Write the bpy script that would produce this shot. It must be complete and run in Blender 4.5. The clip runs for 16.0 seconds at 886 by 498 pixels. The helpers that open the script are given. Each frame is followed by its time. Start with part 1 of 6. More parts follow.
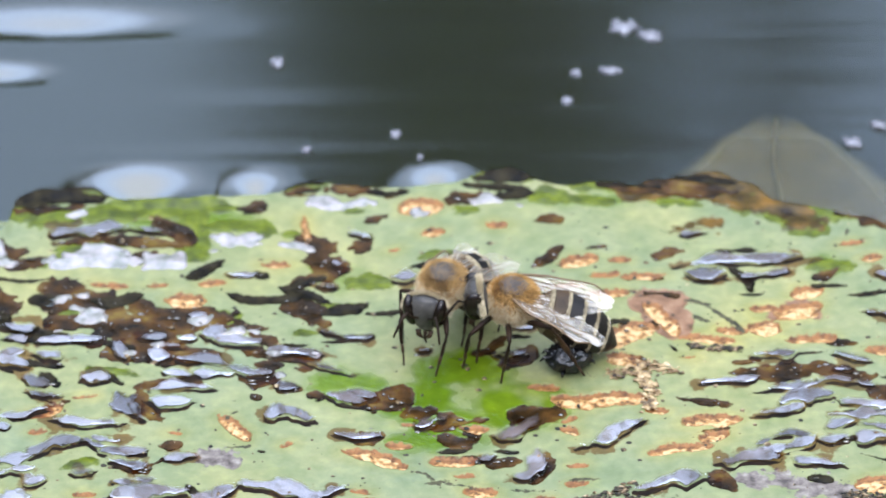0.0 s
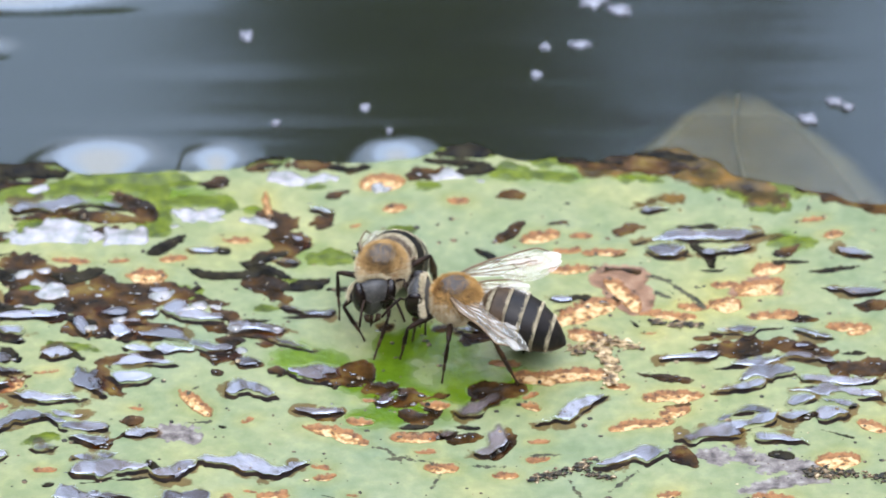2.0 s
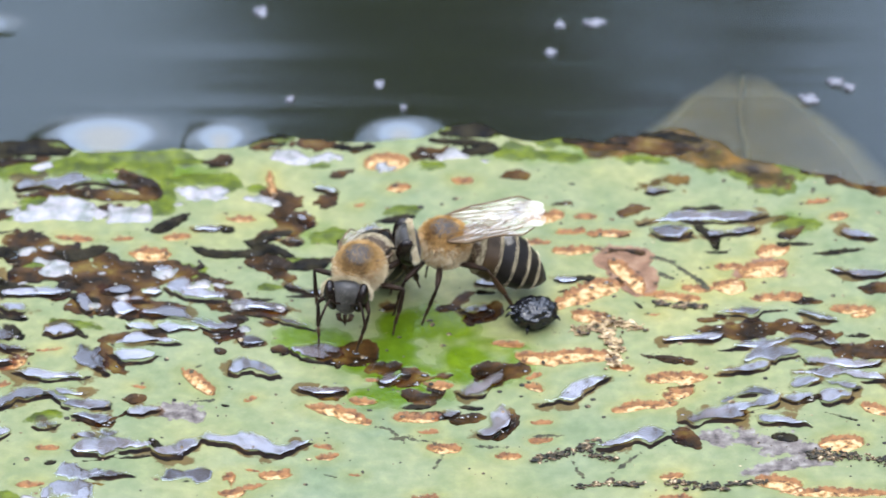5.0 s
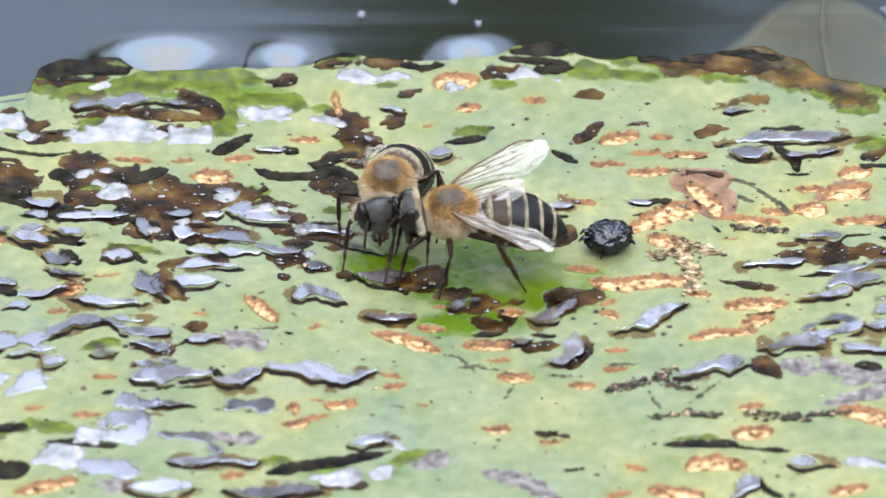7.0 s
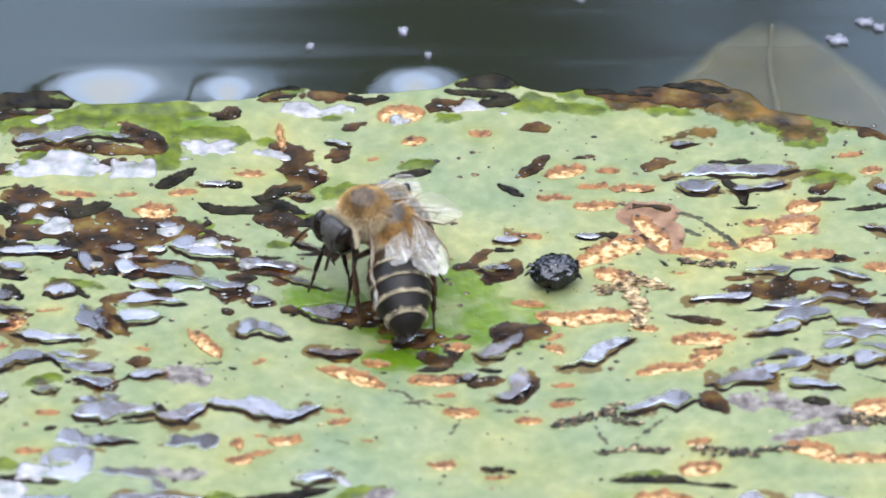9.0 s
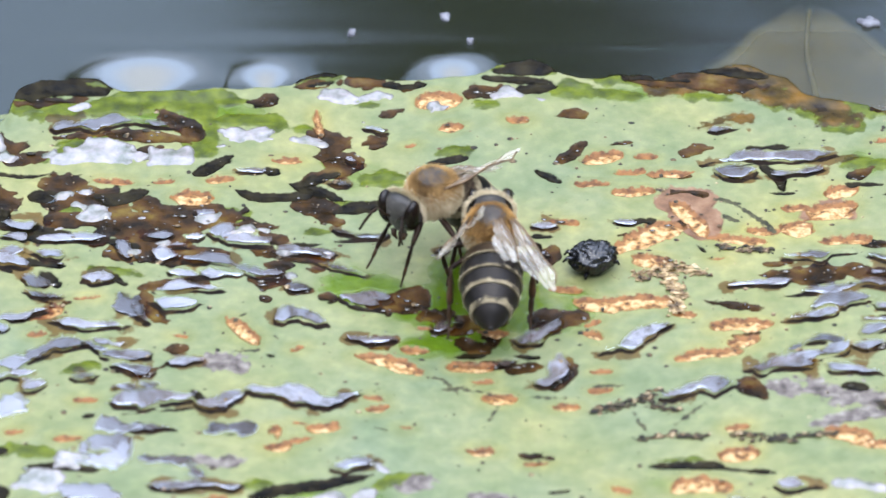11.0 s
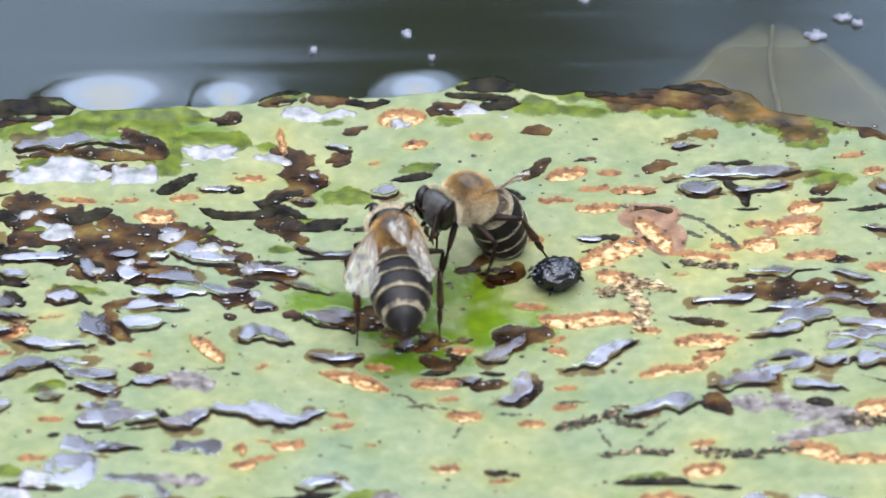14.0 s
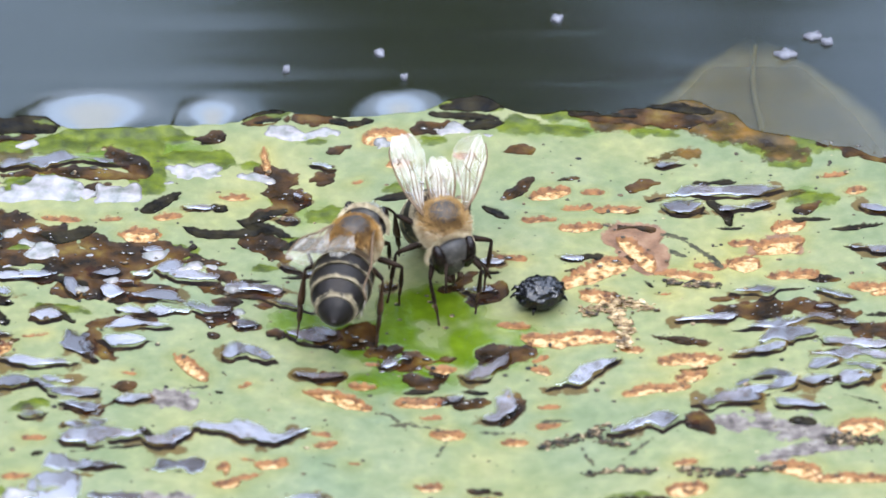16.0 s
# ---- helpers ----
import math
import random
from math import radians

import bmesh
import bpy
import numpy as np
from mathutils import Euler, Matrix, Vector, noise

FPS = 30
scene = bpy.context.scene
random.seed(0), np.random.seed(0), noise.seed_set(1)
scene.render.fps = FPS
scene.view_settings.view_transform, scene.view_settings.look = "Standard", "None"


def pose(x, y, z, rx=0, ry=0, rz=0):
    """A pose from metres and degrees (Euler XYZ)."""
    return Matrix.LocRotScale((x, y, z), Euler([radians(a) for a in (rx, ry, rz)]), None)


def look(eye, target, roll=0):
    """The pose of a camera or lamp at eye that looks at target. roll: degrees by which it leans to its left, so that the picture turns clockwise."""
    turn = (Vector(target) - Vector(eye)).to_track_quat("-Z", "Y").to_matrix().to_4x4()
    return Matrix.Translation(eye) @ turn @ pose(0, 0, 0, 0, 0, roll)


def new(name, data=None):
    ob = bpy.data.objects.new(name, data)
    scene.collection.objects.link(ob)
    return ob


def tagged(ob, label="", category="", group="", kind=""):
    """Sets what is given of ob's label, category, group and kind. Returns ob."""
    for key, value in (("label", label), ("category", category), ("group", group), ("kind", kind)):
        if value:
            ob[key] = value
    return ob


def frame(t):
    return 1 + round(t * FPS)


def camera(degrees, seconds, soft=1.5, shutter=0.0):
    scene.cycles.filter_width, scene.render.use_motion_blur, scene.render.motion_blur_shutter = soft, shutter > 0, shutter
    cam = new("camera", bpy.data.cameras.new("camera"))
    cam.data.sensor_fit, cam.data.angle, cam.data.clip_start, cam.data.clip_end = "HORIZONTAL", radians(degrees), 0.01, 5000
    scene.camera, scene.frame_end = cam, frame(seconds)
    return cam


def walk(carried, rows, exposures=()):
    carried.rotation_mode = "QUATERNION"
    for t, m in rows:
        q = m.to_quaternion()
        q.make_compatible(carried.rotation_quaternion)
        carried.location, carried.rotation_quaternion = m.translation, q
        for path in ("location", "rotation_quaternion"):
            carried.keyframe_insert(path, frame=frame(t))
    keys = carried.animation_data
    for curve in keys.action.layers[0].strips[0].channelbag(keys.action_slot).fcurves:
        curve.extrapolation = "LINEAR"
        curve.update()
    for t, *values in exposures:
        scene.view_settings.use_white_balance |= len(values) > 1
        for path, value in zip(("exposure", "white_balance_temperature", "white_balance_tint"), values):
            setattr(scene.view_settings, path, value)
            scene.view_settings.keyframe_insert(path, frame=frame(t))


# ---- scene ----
# The camera, handheld on a long lens, with a shallow depth of focus.
cam = camera(6.5, 16.0)
cam.data.dof.use_dof = True
cam.data.dof.focus_distance = 0.581
cam.data.dof.aperture_fstop = 54
walk(cam, [
    (0.0, look((0.00000, -0.48834, 0.35480), (-0.00203, -0.00060, 0.00536), -0.525)),
    (0.5, look((0.00000, -0.48816, 0.35467), (-0.00122, -0.00045, 0.00519), -0.466)),
    (1.0, look((0.00000, -0.48865, 0.35503), (-0.00039, -0.00113, 0.00527), -0.467)),
    (1.5, look((0.00000, -0.48827, 0.35475), (0.00042, -0.00112, 0.00449), -0.339)),
    (2.0, look((0.00000, -0.48836, 0.35481), (0.00093, -0.00172, 0.00384), -0.225)),
    (2.5, look((0.00000, -0.48812, 0.35464), (0.00005, -0.00211, 0.00281), -0.239)),
    (3.0, look((0.00000, -0.48784, 0.35443), (-0.00164, -0.00244, 0.00175), -0.267)),
    (3.2, look((0.00000, -0.48753, 0.35421), (-0.00233, -0.00181, 0.00198), -0.319)),
    (5.3, look((0.00000, -0.48780, 0.35441), (0.00081, -0.00207, 0.00218), 0.124)),
    (5.5, look((0.00000, -0.48541, 0.35267), (0.00000, 0.00000, -0.00000), -0.000)),
    (6.0, look((0.00000, -0.48052, 0.34912), (-0.00182, 0.00386, -0.00496), -0.117)),
    (6.5, look((0.00000, -0.47624, 0.34601), (-0.00345, 0.00706, -0.00954), -0.232)),
    (7.0, look((0.00000, -0.47165, 0.34268), (-0.00484, 0.01053, -0.01437), -0.298)),
    (7.5, look((0.00000, -0.46790, 0.33995), (-0.00573, 0.01475, -0.01644), -0.406)),
    (8.0, look((0.00000, -0.46773, 0.33982), (-0.00385, 0.01616, -0.01491), -0.260)),
    (8.5, look((0.00000, -0.46799, 0.34001), (-0.00078, 0.01587, -0.01479), -0.043)),
    (9.0, look((0.00000, -0.46809, 0.34009), (-0.00065, 0.01565, -0.01487), -0.047)),
    (9.5, look((0.00000, -0.46785, 0.33991), (-0.00246, 0.01567, -0.01533), -0.199)),
    (9.7, look((0.00000, -0.46801, 0.34003), (-0.00322, 0.01540, -0.01536), -0.298)),
    (11.8, look((0.00000, -0.46765, 0.33977), (-0.00351, 0.01546, -0.01603), -0.438)),
    (12.0, look((0.00000, -0.46772, 0.33982), (-0.00324, 0.01563, -0.01564), -0.401)),
    (12.5, look((0.00000, -0.46764, 0.33976), (-0.00263, 0.01636, -0.01483), -0.420)),
    (13.0, look((0.00000, -0.46796, 0.33999), (-0.00202, 0.01637, -0.01417), -0.421)),
    (13.5, look((0.00000, -0.46769, 0.33980), (-0.00140, 0.01643, -0.01464), -0.523)),
    (14.0, look((0.00000, -0.46779, 0.33987), (-0.00080, 0.01611, -0.01486), -0.505)),
    (14.5, look((0.00000, -0.46800, 0.34002), (-0.00013, 0.01584, -0.01480), -0.444)),
    (15.0, look((0.00000, -0.46799, 0.34001), (0.00053, 0.01609, -0.01449), -0.413)),
    (15.5, look((0.00000, -0.46848, 0.34037), (0.00084, 0.01594, -0.01366), -0.360)),
    (16.0, look((0.00000, -0.46834, 0.34027), (0.00049, 0.01642, -0.01329), -0.335)),
], exposures=[(0.0, 0.0), (16.0, 0.0)])
MM = 0.001
CLOUD = 5.6


# ---- world and light ----
world = bpy.data.worlds.new("sky")
scene.world = world
world.use_nodes = True
wn = world.node_tree.nodes
sky = wn.new("ShaderNodeTexSky")
sky.sky_type = "NISHITA"
sky.sun_disc = False
sky.sun_elevation = radians(52)
sky.sun_rotation = radians(200)
sky.altitude = 200
sky.dust_density = 4.0
sky.air_density = 0.9
# overcast: a veil of cloud, about four times brighter overhead than near the horizon
wl = world.node_tree.links
coord = wn.new("ShaderNodeTexCoord")
split = wn.new("ShaderNodeSeparateXYZ")
veil = wn.new("ShaderNodeValToRGB")
stops = veil.color_ramp.elements
stops.new(0.58)
stops.new(0.82)
stops.new(0.68)
stops[0].position, stops[0].color = 0.0, (0.5, 0.58, 0.7, 1)
stops[1].position, stops[1].color = 0.58, (1.1, 1.36, 1.84, 1)
stops[2].position, stops[2].color = 0.68, (2.0, 2.3, 3.0, 1)
stops[3].position, stops[3].color = 0.82, (CLOUD * 0.82, CLOUD * 0.97, CLOUD * 1.3, 1)
stops[4].position, stops[4].color = 1.0, (CLOUD * 1.0, CLOUD * 1.02, CLOUD * 1.1, 1)
veil.color_ramp.interpolation = "EASE"
wl.new(coord.outputs["Generated"], split.inputs["Vector"])
wl.new(split.outputs["Z"], veil.inputs["Fac"])
blend = wn.new("ShaderNodeMix")
blend.data_type = "RGBA"
blend.blend_type = "ADD"
blend.clamp_result = False
blend.inputs["Factor"].default_value = 0.05
wl.new(veil.outputs["Color"], blend.inputs["A"])
wl.new(sky.outputs["Color"], blend.inputs["B"])
wl.new(blend.outputs["Result"], wn["Background"].inputs["Color"])
wn["Background"].inputs["Strength"].default_value = 1.0

sun = new("sun", bpy.data.lights.new("sun", "SUN"))
sun.data.energy = 1.4
sun.data.angle = radians(14)
sun.data.color = (1.0, 0.96, 0.9)
sun.matrix_world = look((0.3, -0.8, 1.5), (0, 0, 0))


# ---- materials ----
def material(name):
    m = bpy.data.materials.new(name)
    m.use_nodes = True
    return m, m.node_tree.nodes, m.node_tree.links, m.node_tree.nodes["Principled BSDF"]


def noise_ramp(n, l, scale, stops, detail=4.0, coords="Object", stretch=None):
    tc = n.new("ShaderNodeTexCoord")
    tex = n.new("ShaderNodeTexNoise")
    tex.inputs["Scale"].default_value = scale
    tex.inputs["Detail"].default_value = detail
    src = tc.outputs[coords]
    if stretch:
        mp = n.new("ShaderNodeMapping")
        mp.inputs["Scale"].default_value = stretch
        l.new(src, mp.inputs["Vector"])
        src = mp.outputs["Vector"]
    l.new(src, tex.inputs["Vector"])
    ramp = n.new("ShaderNodeValToRGB")
    el = ramp.color_ramp.elements
    while len(el) < len(stops):
        el.new(0.5)
    for e, (p, c) in zip(el, stops):
        e.position = p
        e.color = (*c, 1)
    l.new(tex.outputs["Fac"], ramp.inputs["Fac"])
    return tex, ramp


def bump(n, l, b, scale, height, detail=4.0):
    """Fine relief: height in metres."""
    tc = n.new("ShaderNodeTexCoord")
    tex = n.new("ShaderNodeTexNoise")
    tex.inputs["Scale"].default_value = scale
    tex.inputs["Detail"].default_value = detail
    l.new(tc.outputs["Object"], tex.inputs["Vector"])
    bp = n.new("ShaderNodeBump")
    bp.inputs["Strength"].default_value = 1.0
    bp.inputs["Distance"].default_value = height
    l.new(tex.outputs["Fac"], bp.inputs["Height"])
    l.new(bp.outputs["Normal"], b.inputs["Normal"])
    return bp


def surface(name, scale, stops, rough=0.6, relief=(0, 0), ior=1.45, coat=0.0, fine=None, stretch=None, vary=0.0):
    """A mottled material: two scales of colour noise, relief and gloss."""
    m, n, l, b = material(name)
    tex, ramp = noise_ramp(n, l, scale, stops, stretch=stretch)
    out = ramp.outputs["Color"]
    if fine:
        t2, r2 = noise_ramp(n, l, fine[0], [(0.3, (fine[1],) * 3), (0.7, (1, 1, 1))])
        mix = n.new("ShaderNodeMix")
        mix.data_type = "RGBA"
        mix.blend_type = "MULTIPLY"
        mix.inputs["Factor"].default_value = 1.0
        l.new(out, mix.inputs["A"])
        l.new(r2.outputs["Color"], mix.inputs["B"])
        out = mix.outputs["Result"]
    if vary:
        info = n.new("ShaderNodeObjectInfo")
        span = n.new("ShaderNodeMapRange")
        span.inputs["To Min"].default_value = 1 - vary
        span.inputs["To Max"].default_value = 1 + 0.4 * vary
        l.new(info.outputs["Random"], span.inputs["Value"])
        tint = n.new("ShaderNodeMix")
        tint.data_type = "RGBA"
        tint.blend_type = "MULTIPLY"
        tint.clamp_result = False
        tint.inputs["Factor"].default_value = 1.0
        l.new(out, tint.inputs["A"])
        l.new(span.outputs["Result"], tint.inputs["B"])
        out = tint.outputs["Result"]
    l.new(out, b.inputs["Base Color"])
    b.inputs["Roughness"].default_value = rough
    b.inputs["IOR"].default_value = ior
    b.inputs["Coat Weight"].default_value = coat
    b.inputs["Coat Roughness"].default_value = 0.08
    if relief[1]:
        bump(n, l, b, relief[0], relief[1])
    return m


def pad_material():
    """Waxy green leaf with layers of algae, rot, scars and grooves, each laid where its field falls below zero (mm)."""
    m, n, l, b = material("pad_leaf")

    def mix(kind, fac, x, y):
        k = n.new("ShaderNodeMix")
        k.data_type = "RGBA"
        k.blend_type = kind
        if isinstance(fac, float):
            k.inputs["Factor"].default_value = fac
        else:
            l.new(fac, k.inputs["Factor"])
        for sock, v in (("A", x), ("B", y)):
            if isinstance(v, tuple):
                k.inputs[sock].default_value = (*v, 1)
            else:
                l.new(v, k.inputs[sock])
        return k.outputs["Result"]

    def ranged(value, lo, hi, to_lo=0.0, to_hi=1.0):
        k = n.new("ShaderNodeMapRange")
        k.interpolation_type = "SMOOTHSTEP"
        for sock, v in (("From Min", lo), ("From Max", hi), ("To Min", to_lo), ("To Max", to_hi)):
            k.inputs[sock].default_value = v
        l.new(value, k.inputs["Value"])
        return k.outputs["Result"]

    def attr(name):
        k = n.new("ShaderNodeAttribute")
        k.attribute_name = name
        return k.outputs["Fac"]

    def maths(op, x, y):
        k = n.new("ShaderNodeMath")
        k.operation = op
        for i, v in enumerate((x, y)):
            if isinstance(v, float):
                k.inputs[i].default_value = v
            else:
                l.new(v, k.inputs[i])
        return k.outputs["Value"]

    tex, ramp = noise_ramp(n, l, 70, [(0.30, (0.112, 0.139, 0.078)), (0.5, (0.141, 0.156, 0.074)), (0.70, (0.185, 0.181, 0.072))], 5)
    t2, r2 = noise_ramp(n, l, 900, [(0.3, (0.82, 0.87, 0.82)), (0.52, (1.0, 1.0, 1.0)), (0.74, (1.24, 1.22, 1.15))], 6)
    colour = mix("MULTIPLY", 1.0, ramp.outputs["Color"], r2.outputs["Color"])
    pallor, pr = noise_ramp(n, l, 210, [(0.35, (0.92, 0.96, 0.92)), (0.65, (1.17, 1.13, 1.15))], 3)
    colour = mix("MULTIPLY", 1.0, colour, pr.outputs["Color"])
    wet = attr("wetness")
    # green of wet leaf, darkened further to hold shade under the bees
    colour = mix("MULTIPLY", wet, colour, (0.42, 0.62, 0.07))
    rough = ranged(wet, 0.0, 1.0, 0.42, 0.10)
    fine, fr = noise_ramp(n, l, 2300, [(0.3, (0, 0, 0)), (0.7, (1, 1, 1))], 5)
    speck = maths("SUBTRACT", fr.outputs["Color"], 0.5)
    # yellowed leaf round the scars
    colour = mix("MULTIPLY", ranged(attr("scar"), 1.3, 0.0, 0.0, 0.75), colour, (1.1, 1.0, 0.78))

    gloss_level = ranged(wet, 0.0, 1.0, 0.5, 0.75)

    def layer(name, scale, stops, gloss, amp, soft=0.07, shine=0.5):
        nonlocal colour, rough, gloss_level
        field = maths("ADD", attr(name), maths("ADD", maths("MULTIPLY", speck, amp), 0.03 if name == "groove" else 0.0))
        mask = ranged(field, soft, -soft)
        t, r = noise_ramp(n, l, scale, stops, 5)
        colour = mix("MIX", mask, colour, r.outputs["Color"])
        rough = maths("ADD", maths("MULTIPLY", rough, maths("SUBTRACT", 1.0, mask)), maths("MULTIPLY", mask, gloss))
        gloss_level = maths("ADD", maths("MULTIPLY", gloss_level, maths("SUBTRACT", 1.0, mask)), maths("MULTIPLY", mask, shine))
        return field

    layer("algae", 800, [(0.3, (0.022, 0.031, 0.0015)), (0.5, (0.056, 0.074, 0.002)), (0.72, (0.105, 0.127, 0.007))], 0.3, 0.28, 0.16)
    layer("grey", 1300, [(0.3, (0.035, 0.028, 0.024)), (0.5, (0.12, 0.10, 0.088)), (0.72, (0.22, 0.20, 0.17))], 0.3, 0.5, 0.12, 0.4)
    layer("bruise", 700, [(0.3, (0.075, 0.036, 0.018)), (0.5, (0.15, 0.08, 0.043)), (0.7, (0.22, 0.13, 0.075))], 0.4, 0.25, 0.1)
    layer("tawny", 500, [(0.3, (0.012, 0.0065, 0.001)), (0.48, (0.042, 0.026, 0.004)), (0.7, (0.12, 0.062, 0.011))], 0.2, 0.5, 0.26, 0.4)
    layer("rot", 430, [(0.3, (0.004, 0.003, 0.0015)), (0.44, (0.018, 0.010, 0.004)), (0.57, (0.05, 0.024, 0.007)), (0.72, (0.10, 0.066, 0.015))], 0.12, 0.16, 0.07, 0.2)
    field = layer("scar", 1500, [(0.3, (0.055, 0.02, 0.006)), (0.6, (0.2, 0.087, 0.027))], 0.5, 0.22, 0.07)
    bed = maths("MAXIMUM", maths("ADD", field, 0.06), attr("scar_bed"))
    inner = ranged(maths("ADD", bed, maths("MULTIPLY", speck, 0.3)), 0.0, -0.22)
    t, r = noise_ramp(n, l, 1700, [(0.36, (0.07, 0.03, 0.009)), (0.47, (0.29, 0.155, 0.052)), (0.6, (0.44, 0.30, 0.15))], 7)
    colour = mix("MIX", inner, colour, r.outputs["Color"])
    # brown stain that creeps out of some of the grooves
    creep, cr = noise_ramp(n, l, 330, [(0.36, (0, 0, 0)), (0.66, (1, 1, 1))], 5)
    reach = maths("SUBTRACT", attr("groove"), maths("MULTIPLY", maths("SUBTRACT", cr.outputs["Color"], 0.5), 1.5))
    colour = mix("MULTIPLY", ranged(maths("ADD", reach, maths("MULTIPLY", speck, 0.3)), 0.16, -0.16), colour, (0.5, 0.3, 0.14))
    layer("trail", 900, [(0.35, (0.012, 0.012, 0.006)), (0.7, (0.06, 0.055, 0.025))], 0.6, 0.3, 0.08)
    layer("dark", 900, [(0.35, (0.003, 0.0025, 0.0015)), (0.7, (0.02, 0.016, 0.007))], 0.2, 0.14, 0.07, 0.14)
    # near-black colour for the shade line along the grooves' near banks
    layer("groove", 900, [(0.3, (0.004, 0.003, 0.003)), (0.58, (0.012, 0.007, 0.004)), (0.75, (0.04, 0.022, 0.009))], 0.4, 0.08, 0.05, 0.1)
    l.new(gloss_level, b.inputs["Specular IOR Level"])
    l.new(colour, b.inputs["Base Color"])
    l.new(rough, b.inputs["Roughness"])
    b.inputs["IOR"].default_value = 1.3
    bump(n, l, b, 1100, 0.00009, 6)
    return m


PAD = pad_material()
# base colour and IOR, far above water's 1.33, are raised to brighten mirrored sky
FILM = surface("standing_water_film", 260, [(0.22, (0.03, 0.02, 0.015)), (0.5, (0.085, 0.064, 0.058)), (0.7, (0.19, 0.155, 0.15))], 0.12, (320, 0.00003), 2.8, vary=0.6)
# pale lilac base carries part of the sky sheen; IOR also above water's
PALE = surface("thin_water_film", 900, [(0.3, (0.07, 0.075, 0.05)), (0.5, (0.15, 0.14, 0.13)), (0.7, (0.24, 0.21, 0.21))], 0.14, (500, 0.00003), 1.65)


def thin_edge(m, at, soft):
    """Lets a film of water end in a smooth line where its margin field passes a value."""
    n, l = m.node_tree.nodes, m.node_tree.links
    where = n.new("ShaderNodeAttribute")
    where.attribute_name = "margin"
    span = n.new("ShaderNodeMapRange")
    span.interpolation_type = "SMOOTHSTEP"
    span.inputs["From Min"].default_value = at + 0.03
    span.inputs["From Max"].default_value = at - soft
    l.new(where.outputs["Fac"], span.inputs["Value"])
    l.new(span.outputs["Result"], n["Principled BSDF"].inputs["Alpha"])


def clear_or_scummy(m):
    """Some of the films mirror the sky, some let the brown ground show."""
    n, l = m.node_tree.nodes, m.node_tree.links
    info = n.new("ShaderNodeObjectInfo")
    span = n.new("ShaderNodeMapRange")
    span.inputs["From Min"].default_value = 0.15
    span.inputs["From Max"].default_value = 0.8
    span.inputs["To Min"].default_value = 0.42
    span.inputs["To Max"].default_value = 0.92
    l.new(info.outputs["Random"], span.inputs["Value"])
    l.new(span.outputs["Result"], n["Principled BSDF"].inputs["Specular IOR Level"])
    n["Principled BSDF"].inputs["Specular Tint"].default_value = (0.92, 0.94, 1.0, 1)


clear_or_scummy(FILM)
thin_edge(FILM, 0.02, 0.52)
thin_edge(PALE, 0.08, 0.12)
# glossy drops added for white glints, IOR raised so they mirror more sky
BEAD = surface("glint_drop", 900, [(0.3, (0.03, 0.022, 0.014)), (0.7, (0.08, 0.065, 0.045))], 0.06, ior=2.0)
CRUMB = surface("frass", 1800, [(0.34, (0.005, 0.006, 0.004)), (0.5, (0.035, 0.028, 0.016)), (0.6, (0.11, 0.07, 0.035)), (0.72, (0.42, 0.33, 0.2))], 0.5, ior=1.3)
CRUST = surface("pale_frass", 1500, [(0.34, (0.02, 0.013, 0.006)), (0.46, (0.14, 0.085, 0.035)), (0.6, (0.36, 0.26, 0.13)), (0.72, (0.6, 0.5, 0.34))], 0.4, ior=1.4)
BARK = surface("bark", 9, [(0.3, (0.05, 0.04, 0.03)), (0.7, (0.13, 0.1, 0.07))], 0.9)
LEAVES = surface("tree_leaves", 3, [(0.3, (0.06, 0.075, 0.018)), (0.7, (0.15, 0.165, 0.042))], 0.6)
HILL = surface("wooded_bank", 0.8, [(0.3, (0.03, 0.045, 0.025)), (0.7, (0.09, 0.11, 0.06))], 0.9, fine=(4, 0.5))
BED = surface("pond_mud", 4, [(0.3, (0.02, 0.024, 0.012)), (0.7, (0.05, 0.055, 0.03))], 0.9)
FLECK = surface("white_fleck", 800, [(0.3, (0.07, 0.07, 0.08)), (0.7, (0.25, 0.25, 0.28))], 0.5)
SUNK = surface("sunken_leaf", 220, [(0.3, (0.12, 0.09, 0.034)), (0.7, (0.22, 0.165, 0.07))], 0.8, (400, 0.0001))


def fade_edge(m):
    """Fades the leaf's margin out, in place of blur and murky water."""
    n, l = m.node_tree.nodes, m.node_tree.links
    where = n.new("ShaderNodeAttribute")
    where.attribute_name = "margin"
    span = n.new("ShaderNodeMapRange")
    span.interpolation_type = "SMOOTHSTEP"
    span.inputs["From Max"].default_value = 0.34
    span.inputs["To Max"].default_value = 0.85
    l.new(where.outputs["Fac"], span.inputs["Value"])
    l.new(span.outputs["Result"], n["Principled BSDF"].inputs["Alpha"])


fade_edge(SUNK)
SUNKRIB = surface("sunken_leaf_rib", 300, [(0.3, (0.24, 0.19, 0.09)), (0.7, (0.34, 0.27, 0.14))], 0.7)
LUMP = surface("black_chitin", 900, [(0.35, (0.002, 0.002, 0.0025)), (0.7, (0.008, 0.008, 0.010))], 0.14, (1400, 0.0002), 1.55)

# bee materials
FACEHAIR = surface("face_hair", 900, [(0.3, (0.12, 0.105, 0.085)), (0.7, (0.30, 0.27, 0.22))], 0.7, ior=1.2)
DARKFUR = surface("brown_fur", 900, [(0.3, (0.16, 0.09, 0.032)), (0.7, (0.46, 0.29, 0.12))], 0.7, ior=1.2)
FUR = surface("tan_fur", 900, [(0.3, (0.20, 0.10, 0.03)), (0.7, (0.52, 0.31, 0.11))], 0.7, ior=1.2)
